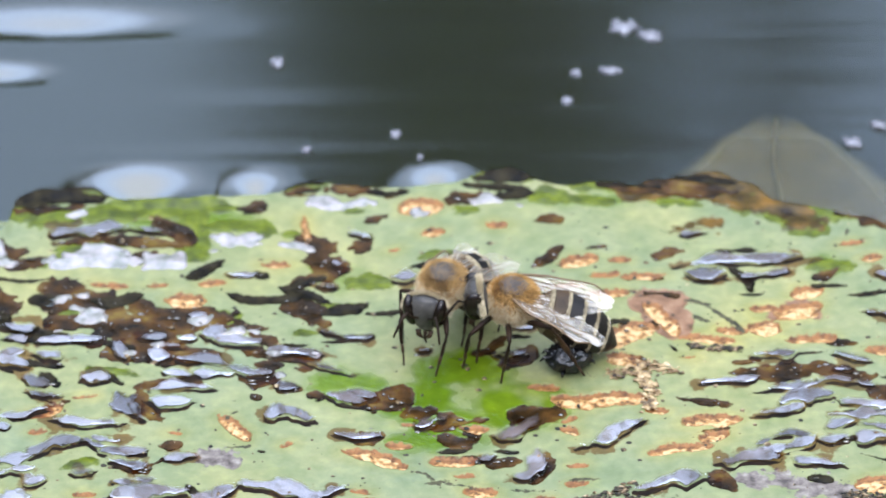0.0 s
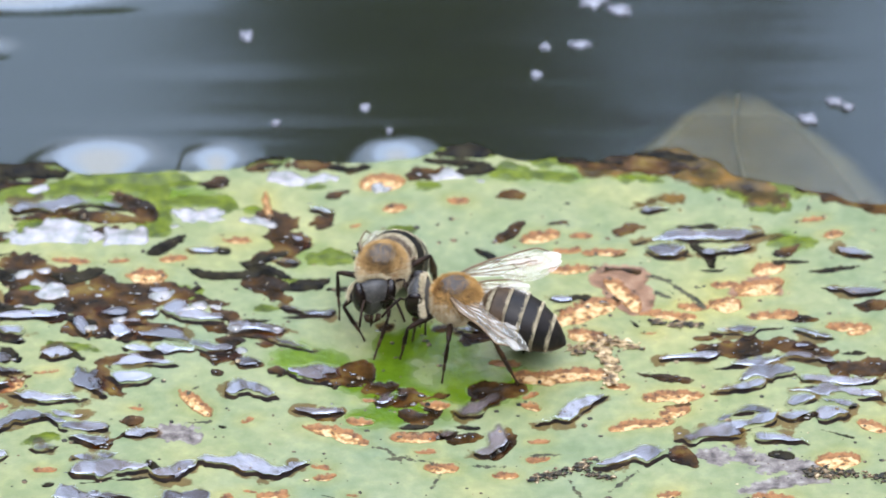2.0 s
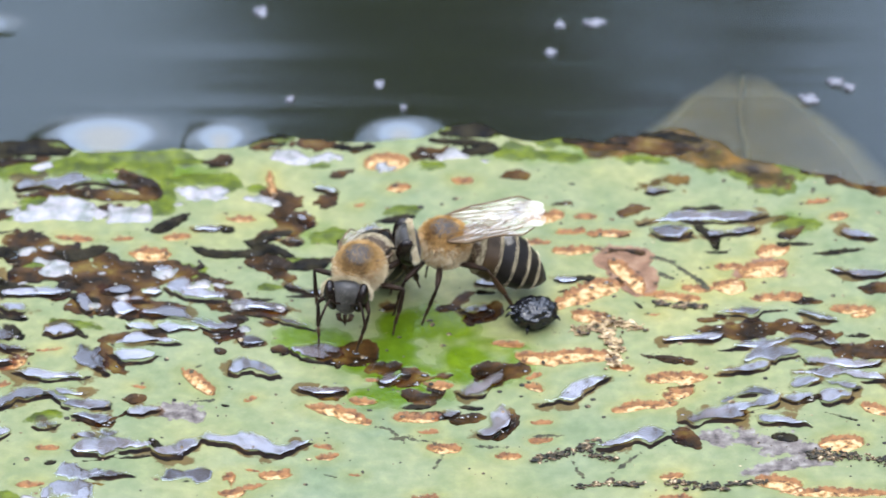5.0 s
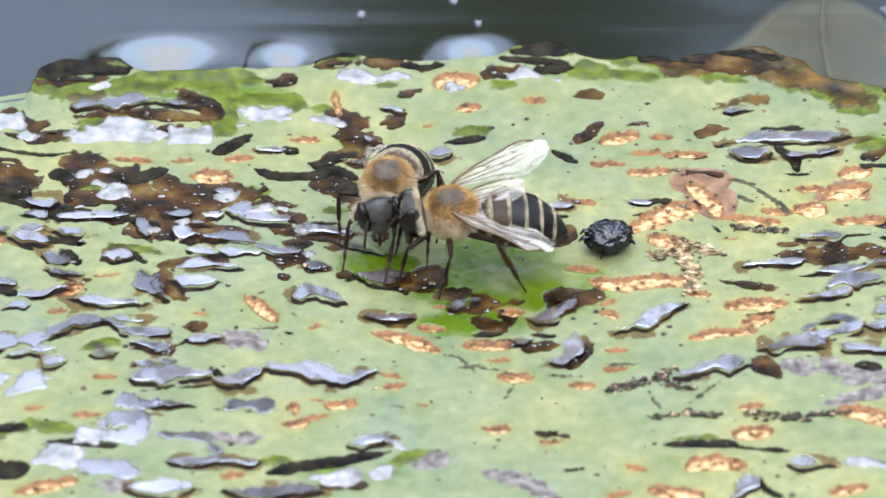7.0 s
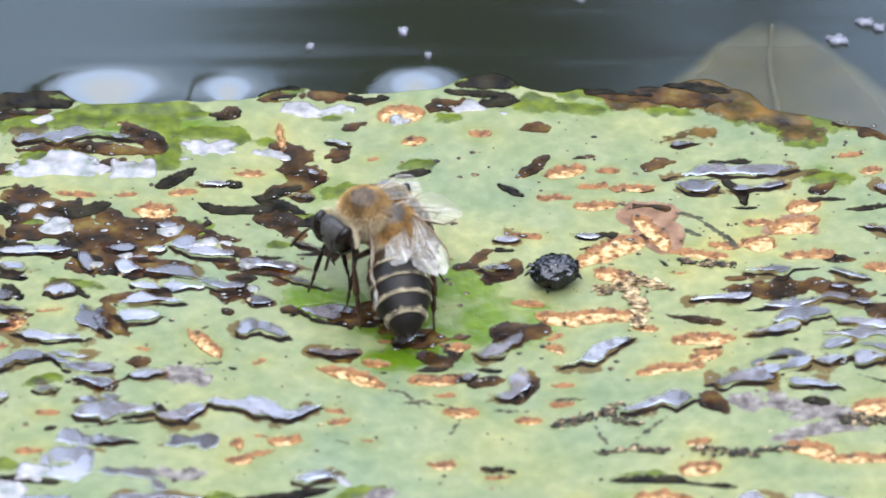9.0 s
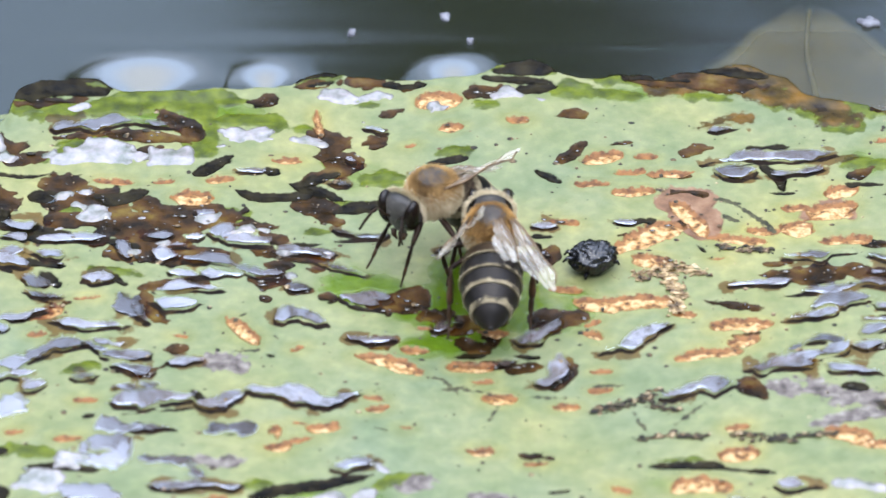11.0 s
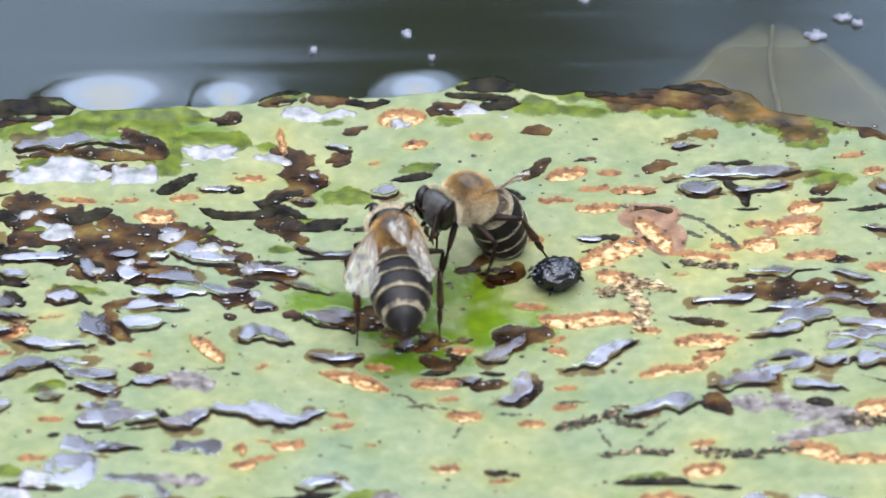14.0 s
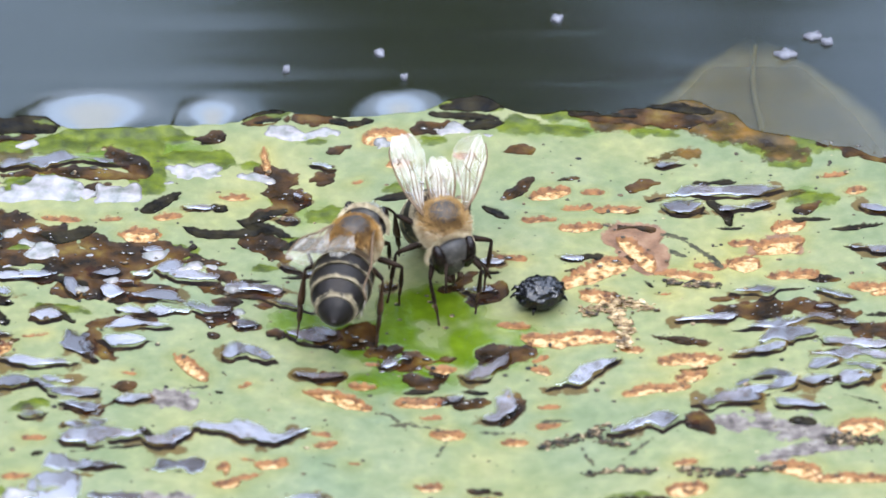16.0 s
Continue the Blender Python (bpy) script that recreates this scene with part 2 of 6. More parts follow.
GREYFUR = surface("pale_fur", 900, [(0.3, (0.38, 0.31, 0.19)), (0.7, (0.70, 0.60, 0.42))], 0.7, ior=1.2)
THORAX = surface("thorax_hide", 500, [(0.3, (0.06, 0.035, 0.015)), (0.7, (0.14, 0.085, 0.036))], 0.7, (1500, 0.00008), 1.2)
DISC = surface("bald_back", 900, [(0.3, (0.032, 0.028, 0.025)), (0.7, (0.085, 0.075, 0.067))], 0.48, (2600, 0.00007), 1.33)


def segment(name, dark, light, rough):
    """Glossy dark segment whose hind margin wears a band of pale down."""
    m = surface(name, 500, [(0.3, dark), (0.7, light)], rough, (1800, 0.00004), 1.34)
    m.node_tree.nodes["Principled BSDF"].inputs["Specular IOR Level"].default_value = 0.32
    n, l = m.node_tree.nodes, m.node_tree.links
    b = n["Principled BSDF"]
    base = b.inputs["Base Color"].links[0].from_socket
    where = n.new("ShaderNodeAttribute")
    where.attribute_name = "pale"
    fuzz, fr = noise_ramp(n, l, 1500, [(0.3, (0, 0, 0)), (0.7, (1, 1, 1))], 4)
    shift = n.new("ShaderNodeMath")
    shift.operation = "MULTIPLY_ADD"
    shift.inputs[1].default_value, shift.inputs[2].default_value = 0.3, -0.13
    l.new(fr.outputs["Color"], shift.inputs[0])
    edge = n.new("ShaderNodeMath")
    edge.operation = "ADD"
    l.new(where.outputs["Fac"], edge.inputs[0])
    l.new(shift.outputs["Value"], edge.inputs[1])
    span = n.new("ShaderNodeMapRange")
    span.interpolation_type = "SMOOTHSTEP"
    span.inputs["From Min"].default_value, span.inputs["From Max"].default_value = -0.08, 0.12
    l.new(edge.outputs["Value"], span.inputs["Value"])
    down, dr = noise_ramp(n, l, 2600, [(0.3, (0.10, 0.08, 0.045)), (0.7, (0.27, 0.225, 0.145))], 3)
    mix = n.new("ShaderNodeMix")
    mix.data_type = "RGBA"
    l.new(span.outputs["Result"], mix.inputs["Factor"])
    l.new(base, mix.inputs["A"])
    l.new(dr.outputs["Color"], mix.inputs["B"])
    l.new(mix.outputs["Result"], b.inputs["Base Color"])
    matt = n.new("ShaderNodeMapRange")
    matt.inputs["To Min"].default_value, matt.inputs["To Max"].default_value = rough, 0.75
    l.new(span.outputs["Result"], matt.inputs["Value"])
    l.new(matt.outputs["Result"], b.inputs["Roughness"])
    return m


CHITIN = segment("dark_chitin", (0.004, 0.0035, 0.003), (0.018, 0.014, 0.012), 0.4)
AMBER = segment("amber_segment", (0.02, 0.012, 0.006), (0.06, 0.036, 0.017), 0.42)
FACE = surface("face_hide", 800, [(0.3, (0.015, 0.014, 0.013)), (0.7, (0.065, 0.06, 0.056))], 0.38, (2500, 0.00005), 1.34)
EYE = surface("compound_eye", 3000, [(0.3, (0.003, 0.002, 0.0015)), (0.7, (0.012, 0.007, 0.005))], 0.2, (9000, 0.00001), 1.34)
LEG = surface("leg_hide", 800, [(0.3, (0.004, 0.003, 0.002)), (0.7, (0.022, 0.012, 0.007))], 0.5, (2500, 0.00005), 1.2)
SHIN = surface("shin_hide", 800, [(0.3, (0.009, 0.005, 0.0025)), (0.7, (0.05, 0.025, 0.011))], 0.5, (2500, 0.00005), 1.3)
VEIN = surface("wing_vein", 900, [(0.3, (0.07, 0.042, 0.022)), (0.7, (0.16, 0.105, 0.06))], 0.5, ior=1.3)


def wing_material():
    m, n, l, b = material("wing_membrane")
    tex, ramp = noise_ramp(n, l, 700, [(0.3, (0.52, 0.46, 0.37)), (0.7, (0.76, 0.71, 0.62))])
    l.new(ramp.outputs["Color"], b.inputs["Base Color"])
    b.inputs["Roughness"].default_value = 0.2
    b.inputs["IOR"].default_value = 2.1
    bump(n, l, b, 1500, 0.00006)
    clear = n.new("ShaderNodeBsdfTransparent")
    clear.inputs["Color"].default_value = (0.93, 0.9, 0.85, 1)
    thru = n.new("ShaderNodeBsdfTranslucent")
    l.new(ramp.outputs["Color"], thru.inputs["Color"])
    a = n.new("ShaderNodeMixShader")
    a.inputs["Fac"].default_value = 0.25
    l.new(b.outputs["BSDF"], a.inputs[1])
    l.new(thru.outputs["BSDF"], a.inputs[2])
    mix = n.new("ShaderNodeMixShader")
    wear, body = noise_ramp(n, l, 420, [(0.36, (0.18, 0.18, 0.18)), (0.64, (0.54, 0.54, 0.54))], 6, stretch=(0.4, 2.0, 1))
    l.new(body.outputs["Color"], mix.inputs["Fac"])
    l.new(clear.outputs["BSDF"], mix.inputs[1])
    l.new(a.outputs["Shader"], mix.inputs[2])
    l.new(mix.outputs["Shader"], n["Material Output"].inputs["Surface"])
    return m


def water_material():
    m, n, l, b = material("pond_water")
    n.remove(b)
    clear = n.new("ShaderNodeBsdfTransparent")
    clear.inputs["Color"].default_value = (0.42, 0.46, 0.38, 1)
    gloss = n.new("ShaderNodeBsdfGlossy")
    gloss.inputs["Roughness"].default_value = 0.09
    gloss.inputs["Color"].default_value = (0.89, 0.95, 1, 1)
    fr = n.new("ShaderNodeFresnel")
    # set above water's 1.33 to strengthen the reflections
    fr.inputs["IOR"].default_value = 1.92
    tc = n.new("ShaderNodeTexCoord")
    mp = n.new("ShaderNodeMapping")
    mp.inputs["Scale"].default_value = (9, 60, 1)
    tex = n.new("ShaderNodeTexNoise")
    tex.inputs["Scale"].default_value = 1.0
    tex.inputs["Detail"].default_value = 3.0
    l.new(tc.outputs["Object"], mp.inputs["Vector"])
    l.new(mp.outputs["Vector"], tex.inputs["Vector"])
    bp = n.new("ShaderNodeBump")
    bp.inputs["Strength"].default_value = 1.0
    bp.inputs["Distance"].default_value = 0.0002
    l.new(tex.outputs["Fac"], bp.inputs["Height"])
    l.new(bp.outputs["Normal"], gloss.inputs["Normal"])
    l.new(bp.outputs["Normal"], fr.inputs["Normal"])
    mix = n.new("ShaderNodeMixShader")
    l.new(fr.outputs["Fac"], mix.inputs["Fac"])
    l.new(clear.outputs["BSDF"], mix.inputs[1])
    l.new(gloss.outputs["BSDF"], mix.inputs[2])
    l.new(mix.outputs["Shader"], n["Material Output"].inputs["Surface"])
    return m


WING = wing_material()
WATER = water_material()


# ---- mesh helpers ----
def mesh_of(name, verts, faces, mats, slots=None, smooth=True, unit=MM):
    me = bpy.data.meshes.new(name)
    me.from_pydata([(x * unit, y * unit, z * unit) for x, y, z in verts], [], faces)
    for m in mats:
        me.materials.append(m)
    if slots:
        me.polygons.foreach_set("material_index", slots)
    me.polygons.foreach_set("use_smooth", [smooth] * len(me.polygons))
    me.update()
    return me


def part(name, data, parent, label="", m=None):
    ob = new(name, data)
    ob.parent = parent
    if m is not None:
        ob.matrix_basis = m
    return tagged(ob, label)


def tube(pts, radii, sides=7):
    """Closed tube along pts with a radius at each point."""
    verts, faces = [], []
    n = len(pts)
    for i, p in enumerate(pts):
        p = Vector(p)
        d = (Vector(pts[min(i + 1, n - 1)]) - Vector(pts[max(i - 1, 0)])).normalized()
        a = d.orthogonal() if abs(d.y) > 0.95 else d.cross(Vector((0, 1, 0)))
        a.normalize()
        b = d.cross(a)
        for k in range(sides):
            t = 2 * math.pi * k / sides
            verts.append(p + (a * math.cos(t) + b * math.sin(t)) * radii[i])
    for i in range(n - 1):
        for k in range(sides):
            j = (k + 1) % sides
            faces.append((i * sides + k, i * sides + j, (i + 1) * sides + j, (i + 1) * sides + k))
    faces.append(tuple(range(sides))[::-1])
    faces.append(tuple((n - 1) * sides + k for k in range(sides)))
    return [tuple(v) for v in verts], faces


def join(*pieces):
    verts, faces = [], []
    for v, f in pieces:
        o = len(verts)
        verts += v
        faces += [tuple(i + o for i in q) for q in f]
    return verts, faces


def ball(rx, ry, rz, centre=(0, 0, 0), sub=3, shape=None):
    bm = bmesh.new()
    bmesh.ops.create_icosphere(bm, subdivisions=sub, radius=1.0)
    bm.verts.ensure_lookup_table()
    verts = []
    for v in bm.verts:
        c = v.co
        x, y, z = c.x * rx, c.y * ry, c.z * rz
        if shape:
            x, y, z = shape(x, y, z, c)
        verts.append((x + centre[0], y + centre[1], z + centre[2]))
    faces = [tuple(w.index for w in f.verts) for f in bm.faces]
    bm.free()
    return verts, faces


def hairs(count, place, length, width, seed, lean=(-0.35, 0, -0.1)):
    """Loose fur: place() gives a root and a normal for each hair."""
    r = random.Random(seed)
    verts, faces = [], []
    while len(faces) < count:
        got = place(r)
        if not got:
            continue
        p, nrm = Vector(got[0]), Vector(got[1])
        d = (nrm + Vector(lean) * r.uniform(0.4, 1.2) + Vector((r.gauss(0, 0.28), r.gauss(0, 0.28), r.gauss(0, 0.28)))).normalized()
        side = d.cross(Vector((r.gauss(0, 1), r.gauss(0, 1), r.gauss(0, 1)))).normalized() * width
        h = length * r.uniform(0.6, 1.25)
        k = len(verts)
        bend = Vector((0, 0, -0.12 * h))
        verts += [tuple(p - side), tuple(p + side), tuple(p + d * h + bend)]
        faces.append((k, k + 1, k + 2))
    return verts, faces


# ---- setting: pond, bank, far trees ----
def pond_bed():
    """One sheet: mud under the pond that climbs to the bank and runs to the horizon."""
    rings = [0.02, 0.3, 1.0, 2.5, 4.0, 4.6, 5.2, 7.0, 12.0, 30.0, 120.0, 600.0, 3000.0]
    level = [-0.4, -0.4, -0.4, -0.35, -0.2, -0.03, 0.08, 0.15, 0.2, 0.2, 0.2, 0.2, 0.2]
    verts, faces = [(0, 0, -0.4)], []
    n = 48
    for r, z in zip(rings, level):
        for k in range(n):
            a = 2 * math.pi * k / n
            w = r * (1 + 0.05 * math.sin(3 * a + 1) + 0.03 * math.sin(7 * a))
            verts.append((w * math.cos(a), w * math.sin(a), z))
    for k in range(n):
        faces.append((0, 1 + k, 1 + (k + 1) % n))
    for i in range(len(rings) - 1):
        for k in range(n):
            j = (k + 1) % n
            faces.append((1 + i * n + k, 1 + (i + 1) * n + k, 1 + (i + 1) * n + j, 1 + i * n + j))
    ob = new("ground", mesh_of("ground", verts, faces, [BED], unit=1))
    tagged(ob, "dark muddy pond bed rising to a bank", "ground", kind="structure")


DIMPLES = []


def dimple(x, y, rx, ry, depth):
    """A hollow (or, with a negative depth, a swelling) of the water's skin, in millimetres."""
    DIMPLES.append((x, y, rx, ry, depth))


def water_sheet():
    def steps(lo, hi, pitch, far):
        mid = np.arange(lo, hi + pitch, pitch)
        out = []
        s, d = 0.0, pitch
        while s < far:
            d *= 1.35
            s += d
            out.append(s)
        out = np.array(out)
        return np.concatenate([lo - out[::-1], mid, mid[-1] + out])
    xs = steps(-48, 46, 0.5, 4700)
    ys = steps(2, 56, 0.4, 4700)
    gx, gy = np.meshgrid(xs, ys)
    gz = np.full_like(gx, -0.5)
    for x, y, rx, ry, depth in DIMPLES:
        q = ((gx - x) / rx) ** 2 + ((gy - y) / np.where(gy > y, ry, 0.4 * ry)) ** 2
        gz -= depth * np.exp(-q)
    w = len(xs)
    verts = list(zip(gx.ravel().tolist(), gy.ravel().tolist(), gz.ravel().tolist()))
    faces = []
    for j in range(len(ys) - 1):
        for i in range(w - 1):
            k = j * w + i
            faces.append((k, k + 1, k + w + 1, k + w))
    ob = new("water", mesh_of("water", verts, faces, [WATER]))
    ob.visible_shadow = False
    tagged(ob, "still dark pond water reflecting trees and sky", "water", kind="structure")


def far_bank():
    """An unseen belt of bushes and trees, added all round to darken low reflections."""
    verts, faces = [], []
    n = 240
    prof = ((0.0, 0.0), (-0.5, 0.25), (-0.2, 0.55), (0.3, 0.85), (1.2, 1.0), (3.0, 0.9), (5.0, 0.0))
    for k in range(n):
        a = 2 * math.pi * k / n
        c, d = math.cos(a), math.sin(a)
        for r, f in prof:
            lump = noise.noise((c * 9, d * 9, f * 2)) + 0.6 * noise.noise((c * 30, d * 30, f * 5))
            w = 13 + r + 0.7 * lump
            h = BANK_HEIGHT * f * (1 + 0.16 * noise.noise((c * 4, d * 4, 0)) + 0.14 * noise.noise((c * 16, d * 16, 3)))
            verts.append((w * c, w * d, 0.1 + h))
    m = len(prof)
    for k in range(n):
        for i in range(m - 1):
            p, q = k * m + i, ((k + 1) % n) * m + i
            faces.append((p, q, q + 1, p + 1))
    ob = new("backdrop", mesh_of("backdrop", verts, faces, [HILL], unit=1))
    tagged(ob, "unseen dark belt of bushes, added to darken reflections", "bushes", kind="structure")


BANK_HEIGHT = 4.8


def tree(x, y, height, spread, seed, leaves=2600):
    r = random.Random(seed)
    root = new("tree")
    root.location = (x, y, 0.1)
    tagged(root, "dark leafy tree on the far bank", "tree", group="trees on the far bank")
    pts = [(0.06 * r.gauss(0, 1) * i, 0.06 * r.gauss(0, 1) * i, height * 0.9 * i / 6) for i in range(7)]
    pieces = [tube(pts, [0.16 * (1 - i / 7.5) for i in range(7)], 8)]
    tips = []
    for k in range(26):
        f = 0.18 + 0.78 * k / 26
        a = r.uniform(0, 6.28)
        reach = spread * (1 - 0.75 * abs(f - 0.45)) * r.uniform(0.6, 1.0)
        z = height * 0.9 * f
        q = [(0, 0, z), (reach * 0.5 * math.cos(a), reach * 0.5 * math.sin(a), z + 0.15 * reach),
             (reach * math.cos(a), reach * math.sin(a), z + 0.45 * reach)]
        pieces.append(tube(q, [0.05, 0.03, 0.012], 5))
        tips += [q[1], q[2], q[2]]
    tips.append((0, 0, height * 0.95))
    part("trunk", mesh_of("trunk", *join(*pieces), [BARK], unit=1), root)
    verts, faces = [], []
    for k in range(leaves):
        t = tips[r.randrange(len(tips))]
        p = Vector(t) + Vector((r.gauss(0, 0.22), r.gauss(0, 0.22), r.gauss(0, 0.25))) * spread * 0.8
        u = Vector((r.gauss(0, 1), r.gauss(0, 1), r.gauss(0, 1))).normalized()
        v = u.orthogonal().normalized()
        s = r.uniform(0.05, 0.11)
        o = len(verts)
        verts += [tuple(p - u * s), tuple(p + v * s * 0.5), tuple(p + u * s), tuple(p - v * s * 0.5)]
        faces.append((o, o + 1, o + 2, o + 3))
    part("crown", mesh_of("crown", verts, faces, [LEAVES], smooth=False, unit=1), root)


# hollows along the pad and beyond, shaped to mirror bright sky towards the camera
dimple(-25.9, 15.3, 3.2, 2.3, 1.5)
dimple(-16.9, 15.2, 1.7, 1.9, 1.0)
dimple(-2.7, 15.2, 1.8, 2.2, 1.3)
dimple(-6.0, 20.6, 30.0, 1.3, 0.035)
dimple(-12.0, 27.5, 24.0, 1.8, 0.035)
dimple(-33.5, 38.6, 8.0, 2.2, 0.8)
dimple(-37.8, 31.6, 3.4, 1.5, 0.55)
pond_bed()
water_sheet()
far_bank()
tree(-0.03, 6.0, 6.2, 0.17, 3, 5000)
tree(0.09, 6.4, 5.9, 0.14, 4, 4200)
# unseen sparse tree, added to darken the reflection at right
tree(0.40, 6.8, 5.2, 0.16, 6, 700)


# ---- lily pad ----
PAD_X, PAD_Y, PAD_R = -6.2, -103.3, 119.0


def pad_z(x, y):
    return 0.22 * np.sin(x / 9 + 1) * np.sin(y / 13 + 0.4) + 0.12 * np.sin(x / 4.3 + y / 7.1)


# water trampled over the leaf by the bees, tint deepened for their shade: x, y, half-widths, strength
SOAKED = ((-3.6, -13.6, 6.4, 4.7, 1.0), (-8.2, -11.2, 4.2, 3.4, 1.0), (3.6, -13.0, 4.8, 4.0, 0.9), (-0.8, -9.4, 6.4, 4.0, 0.85), (-3.0, -17.4, 5.5, 2.6, 0.8),
          (-23.1, 11.3, 7.0, 3.0, 0.8), (-29.8, 11.7, 6.0, 2.5, 0.6), (-9.8, 3.0, 5.0, 4.0, 0.4), (9.6, 13.2, 8.0, 1.8, 0.5),
          (11.5, -34.5, 5.0, 4.0, 0.4), (-11.1, -35.2, 8.0, 3.0, 0.5), (27.8, 4.2, 3.0, 3.0, 0.5), (23.2, -15.8, 5.0, 2.5, 0.3))


TABLE = np.random.RandomState(5).rand(256, 256)


def grain(x, y, size, seed=0):
    """Smooth random field between -1 and 1 with features of that size (mm)."""
    u, v = x / size + 37.1 * seed, y / size + 11.7 * seed
    i, j = np.floor(u).astype(int), np.floor(v).astype(int)
    f, g = u - i, v - j
    f, g = f * f * (3 - 2 * f), g * g * (3 - 2 * g)
    a, b = TABLE[i % 256, j % 256], TABLE[(i + 1) % 256, j % 256]
    c, d = TABLE[i % 256, (j + 1) % 256], TABLE[(i + 1) % 256, (j + 1) % 256]
    return 2 * ((a * (1 - f) + b * f) * (1 - g) + (c * (1 - f) + d * f) * g) - 1


def axis(lo, hi, pitch, far_lo, far_hi):
    """Grid lines: fine between lo and hi, wider and wider out to the ends."""
    mid = list(np.arange(lo, hi, pitch))
    left, right, p, q = [], [], mid[0], mid[-1]
    step = pitch
    while p > far_lo:
        step *= 1.3
        p -= step
        left.append(p)
    step = pitch
    while q < far_hi:
        step *= 1.3
        q += step
        right.append(q)
    return np.array(left[::-1] + mid + right)


GRID_X = axis(-42.0, 40.0, 0.12, -140, 130)
GRID_Y = axis(-43.0, 17.0, 0.14, -240, 22)
GX, GY = np.meshgrid(GRID_X, GRID_Y)
KINDS = ("algae", "grey", "bruise", "tawny", "rot", "scar", "trail", "dark", "groove", "sheen")
RAGGED = {"algae": (0.55, 0.3), "grey": (0.5, 0.3), "bruise": (0.3, 0.14), "tawny": (0.6, 0.3), "rot": (0.5, 0.28), "scar": (0.25, 0.16), "trail": (0.05, 0.04), "dark": (0.28, 0.14), "groove": (0.5, 0.18), "sheen": (0.7, 0.35)}
FIELD = {k: np.full(GX.shape, 3.0) for k in KINDS}
FILMS = []


def stroke(kind, width, line, film=None):
    """Stamps a tapering stroke along x, y pairs (mm) into the leaf's field of that kind."""
    pts = [Vector((line[i], line[i + 1])) for i in range(0, len(line), 2)]
    ctrl = [2 * pts[0] - pts[1]] + pts + [2 * pts[-1] - pts[-2]]
    length = sum((b - a).length for a, b in zip(pts, pts[1:]))
    n = int(min(90, max(14, length / max(0.12, 0.11 * width))))
    pad_by = width / 2 + 1.6
    xs, ys = [p.x for p in pts], [p.y for p in pts]
    i0, i1 = np.searchsorted(GRID_X, (min(xs) - pad_by, max(xs) + pad_by))
    j0, j1 = np.searchsorted(GRID_Y, (min(ys) - pad_by, max(ys) + pad_by))
    if i1 - i0 < 3 or j1 - j0 < 3:
        return
    wx, wy = GX[j0:j1, i0:i1], GY[j0:j1, i0:i1]
    best = np.full(wx.shape, 3.0)
    for i in range(n + 1):
        s = i / n
        f = s * (len(pts) - 1)
        k = min(int(f), len(pts) - 2)
        u = f - k
        p0, p1, p2, p3 = ctrl[k:k + 4]
        p = 0.5 * (2 * p1 + (p2 - p0) * u + (2 * p0 - 5 * p1 + 4 * p2 - p3) * u * u + (3 * p1 - p0 - 3 * p2 + p3) * u ** 3)
        round_end = (2.0, 0.75) if kind == "groove" else (2.6, 0.55)
        half = max(0.1, width / 2 * max(0.0, 1 - abs(2 * s - 1) ** round_end[0]) ** round_end[1])
        best = np.minimum(best, np.hypot(wx - p.x, wy - p.y) - half)
    seed = len(FILMS) + int(abs(line[0]) * 7)
    big, small = RAGGED[kind]
    scale = min(1.0, 0.35 + 0.3 * width)
    best = best + scale * (big * grain(wx, wy, 1.3, seed) + small * grain(wx, wy, 0.5, seed + 3))
    FIELD[kind][j0:j1, i0:i1] = np.minimum(FIELD[kind][j0:j1, i0:i1], best)
    if film:
        FILMS.append((film, i0, i1, j0, j1, best))


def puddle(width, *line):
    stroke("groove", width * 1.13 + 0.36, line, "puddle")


def brown_rot(width, *line):
    stroke("rot", width * 1.4, line)


def tawny_rot(width, *line):
    stroke("tawny", width * 1.4, line)


def grey_rot(width, *line):
    stroke("grey", width * 1.2, line)


def bruise(width, *line):
    stroke("bruise", width * 1.1, line)


def scar(width, *line):
    stroke("scar", width * 1.2, line)


def moss(width, *line):
    stroke("algae", width * 1.35, line)


def pale_film(width, *line):
    stroke("sheen", width * 1.15, line, "sheen")


def sheet(width, *line):
    stroke("sheen", width * 1.25, line, "sheet")


# near-black strokes: wet patches, and dark reflections painted at puddle edges and the rim
def dark_mark(width, *line):
    stroke("dark", width * 1.05, line)


def trail(width, *line):
    stroke("trail", min(width + 0.1, 0.5), line)


SPILLS = []


def droppings(width, *line):
    SPILLS.append((CRUMB, width, *line))


def sandy(width, *line):
    SPILLS.append((CRUST, width, *line))


def ease(lo, hi, v):
    t = np.clip((v - lo) / (hi - lo), 0, 1)
    return t * t * (3 - 2 * t)


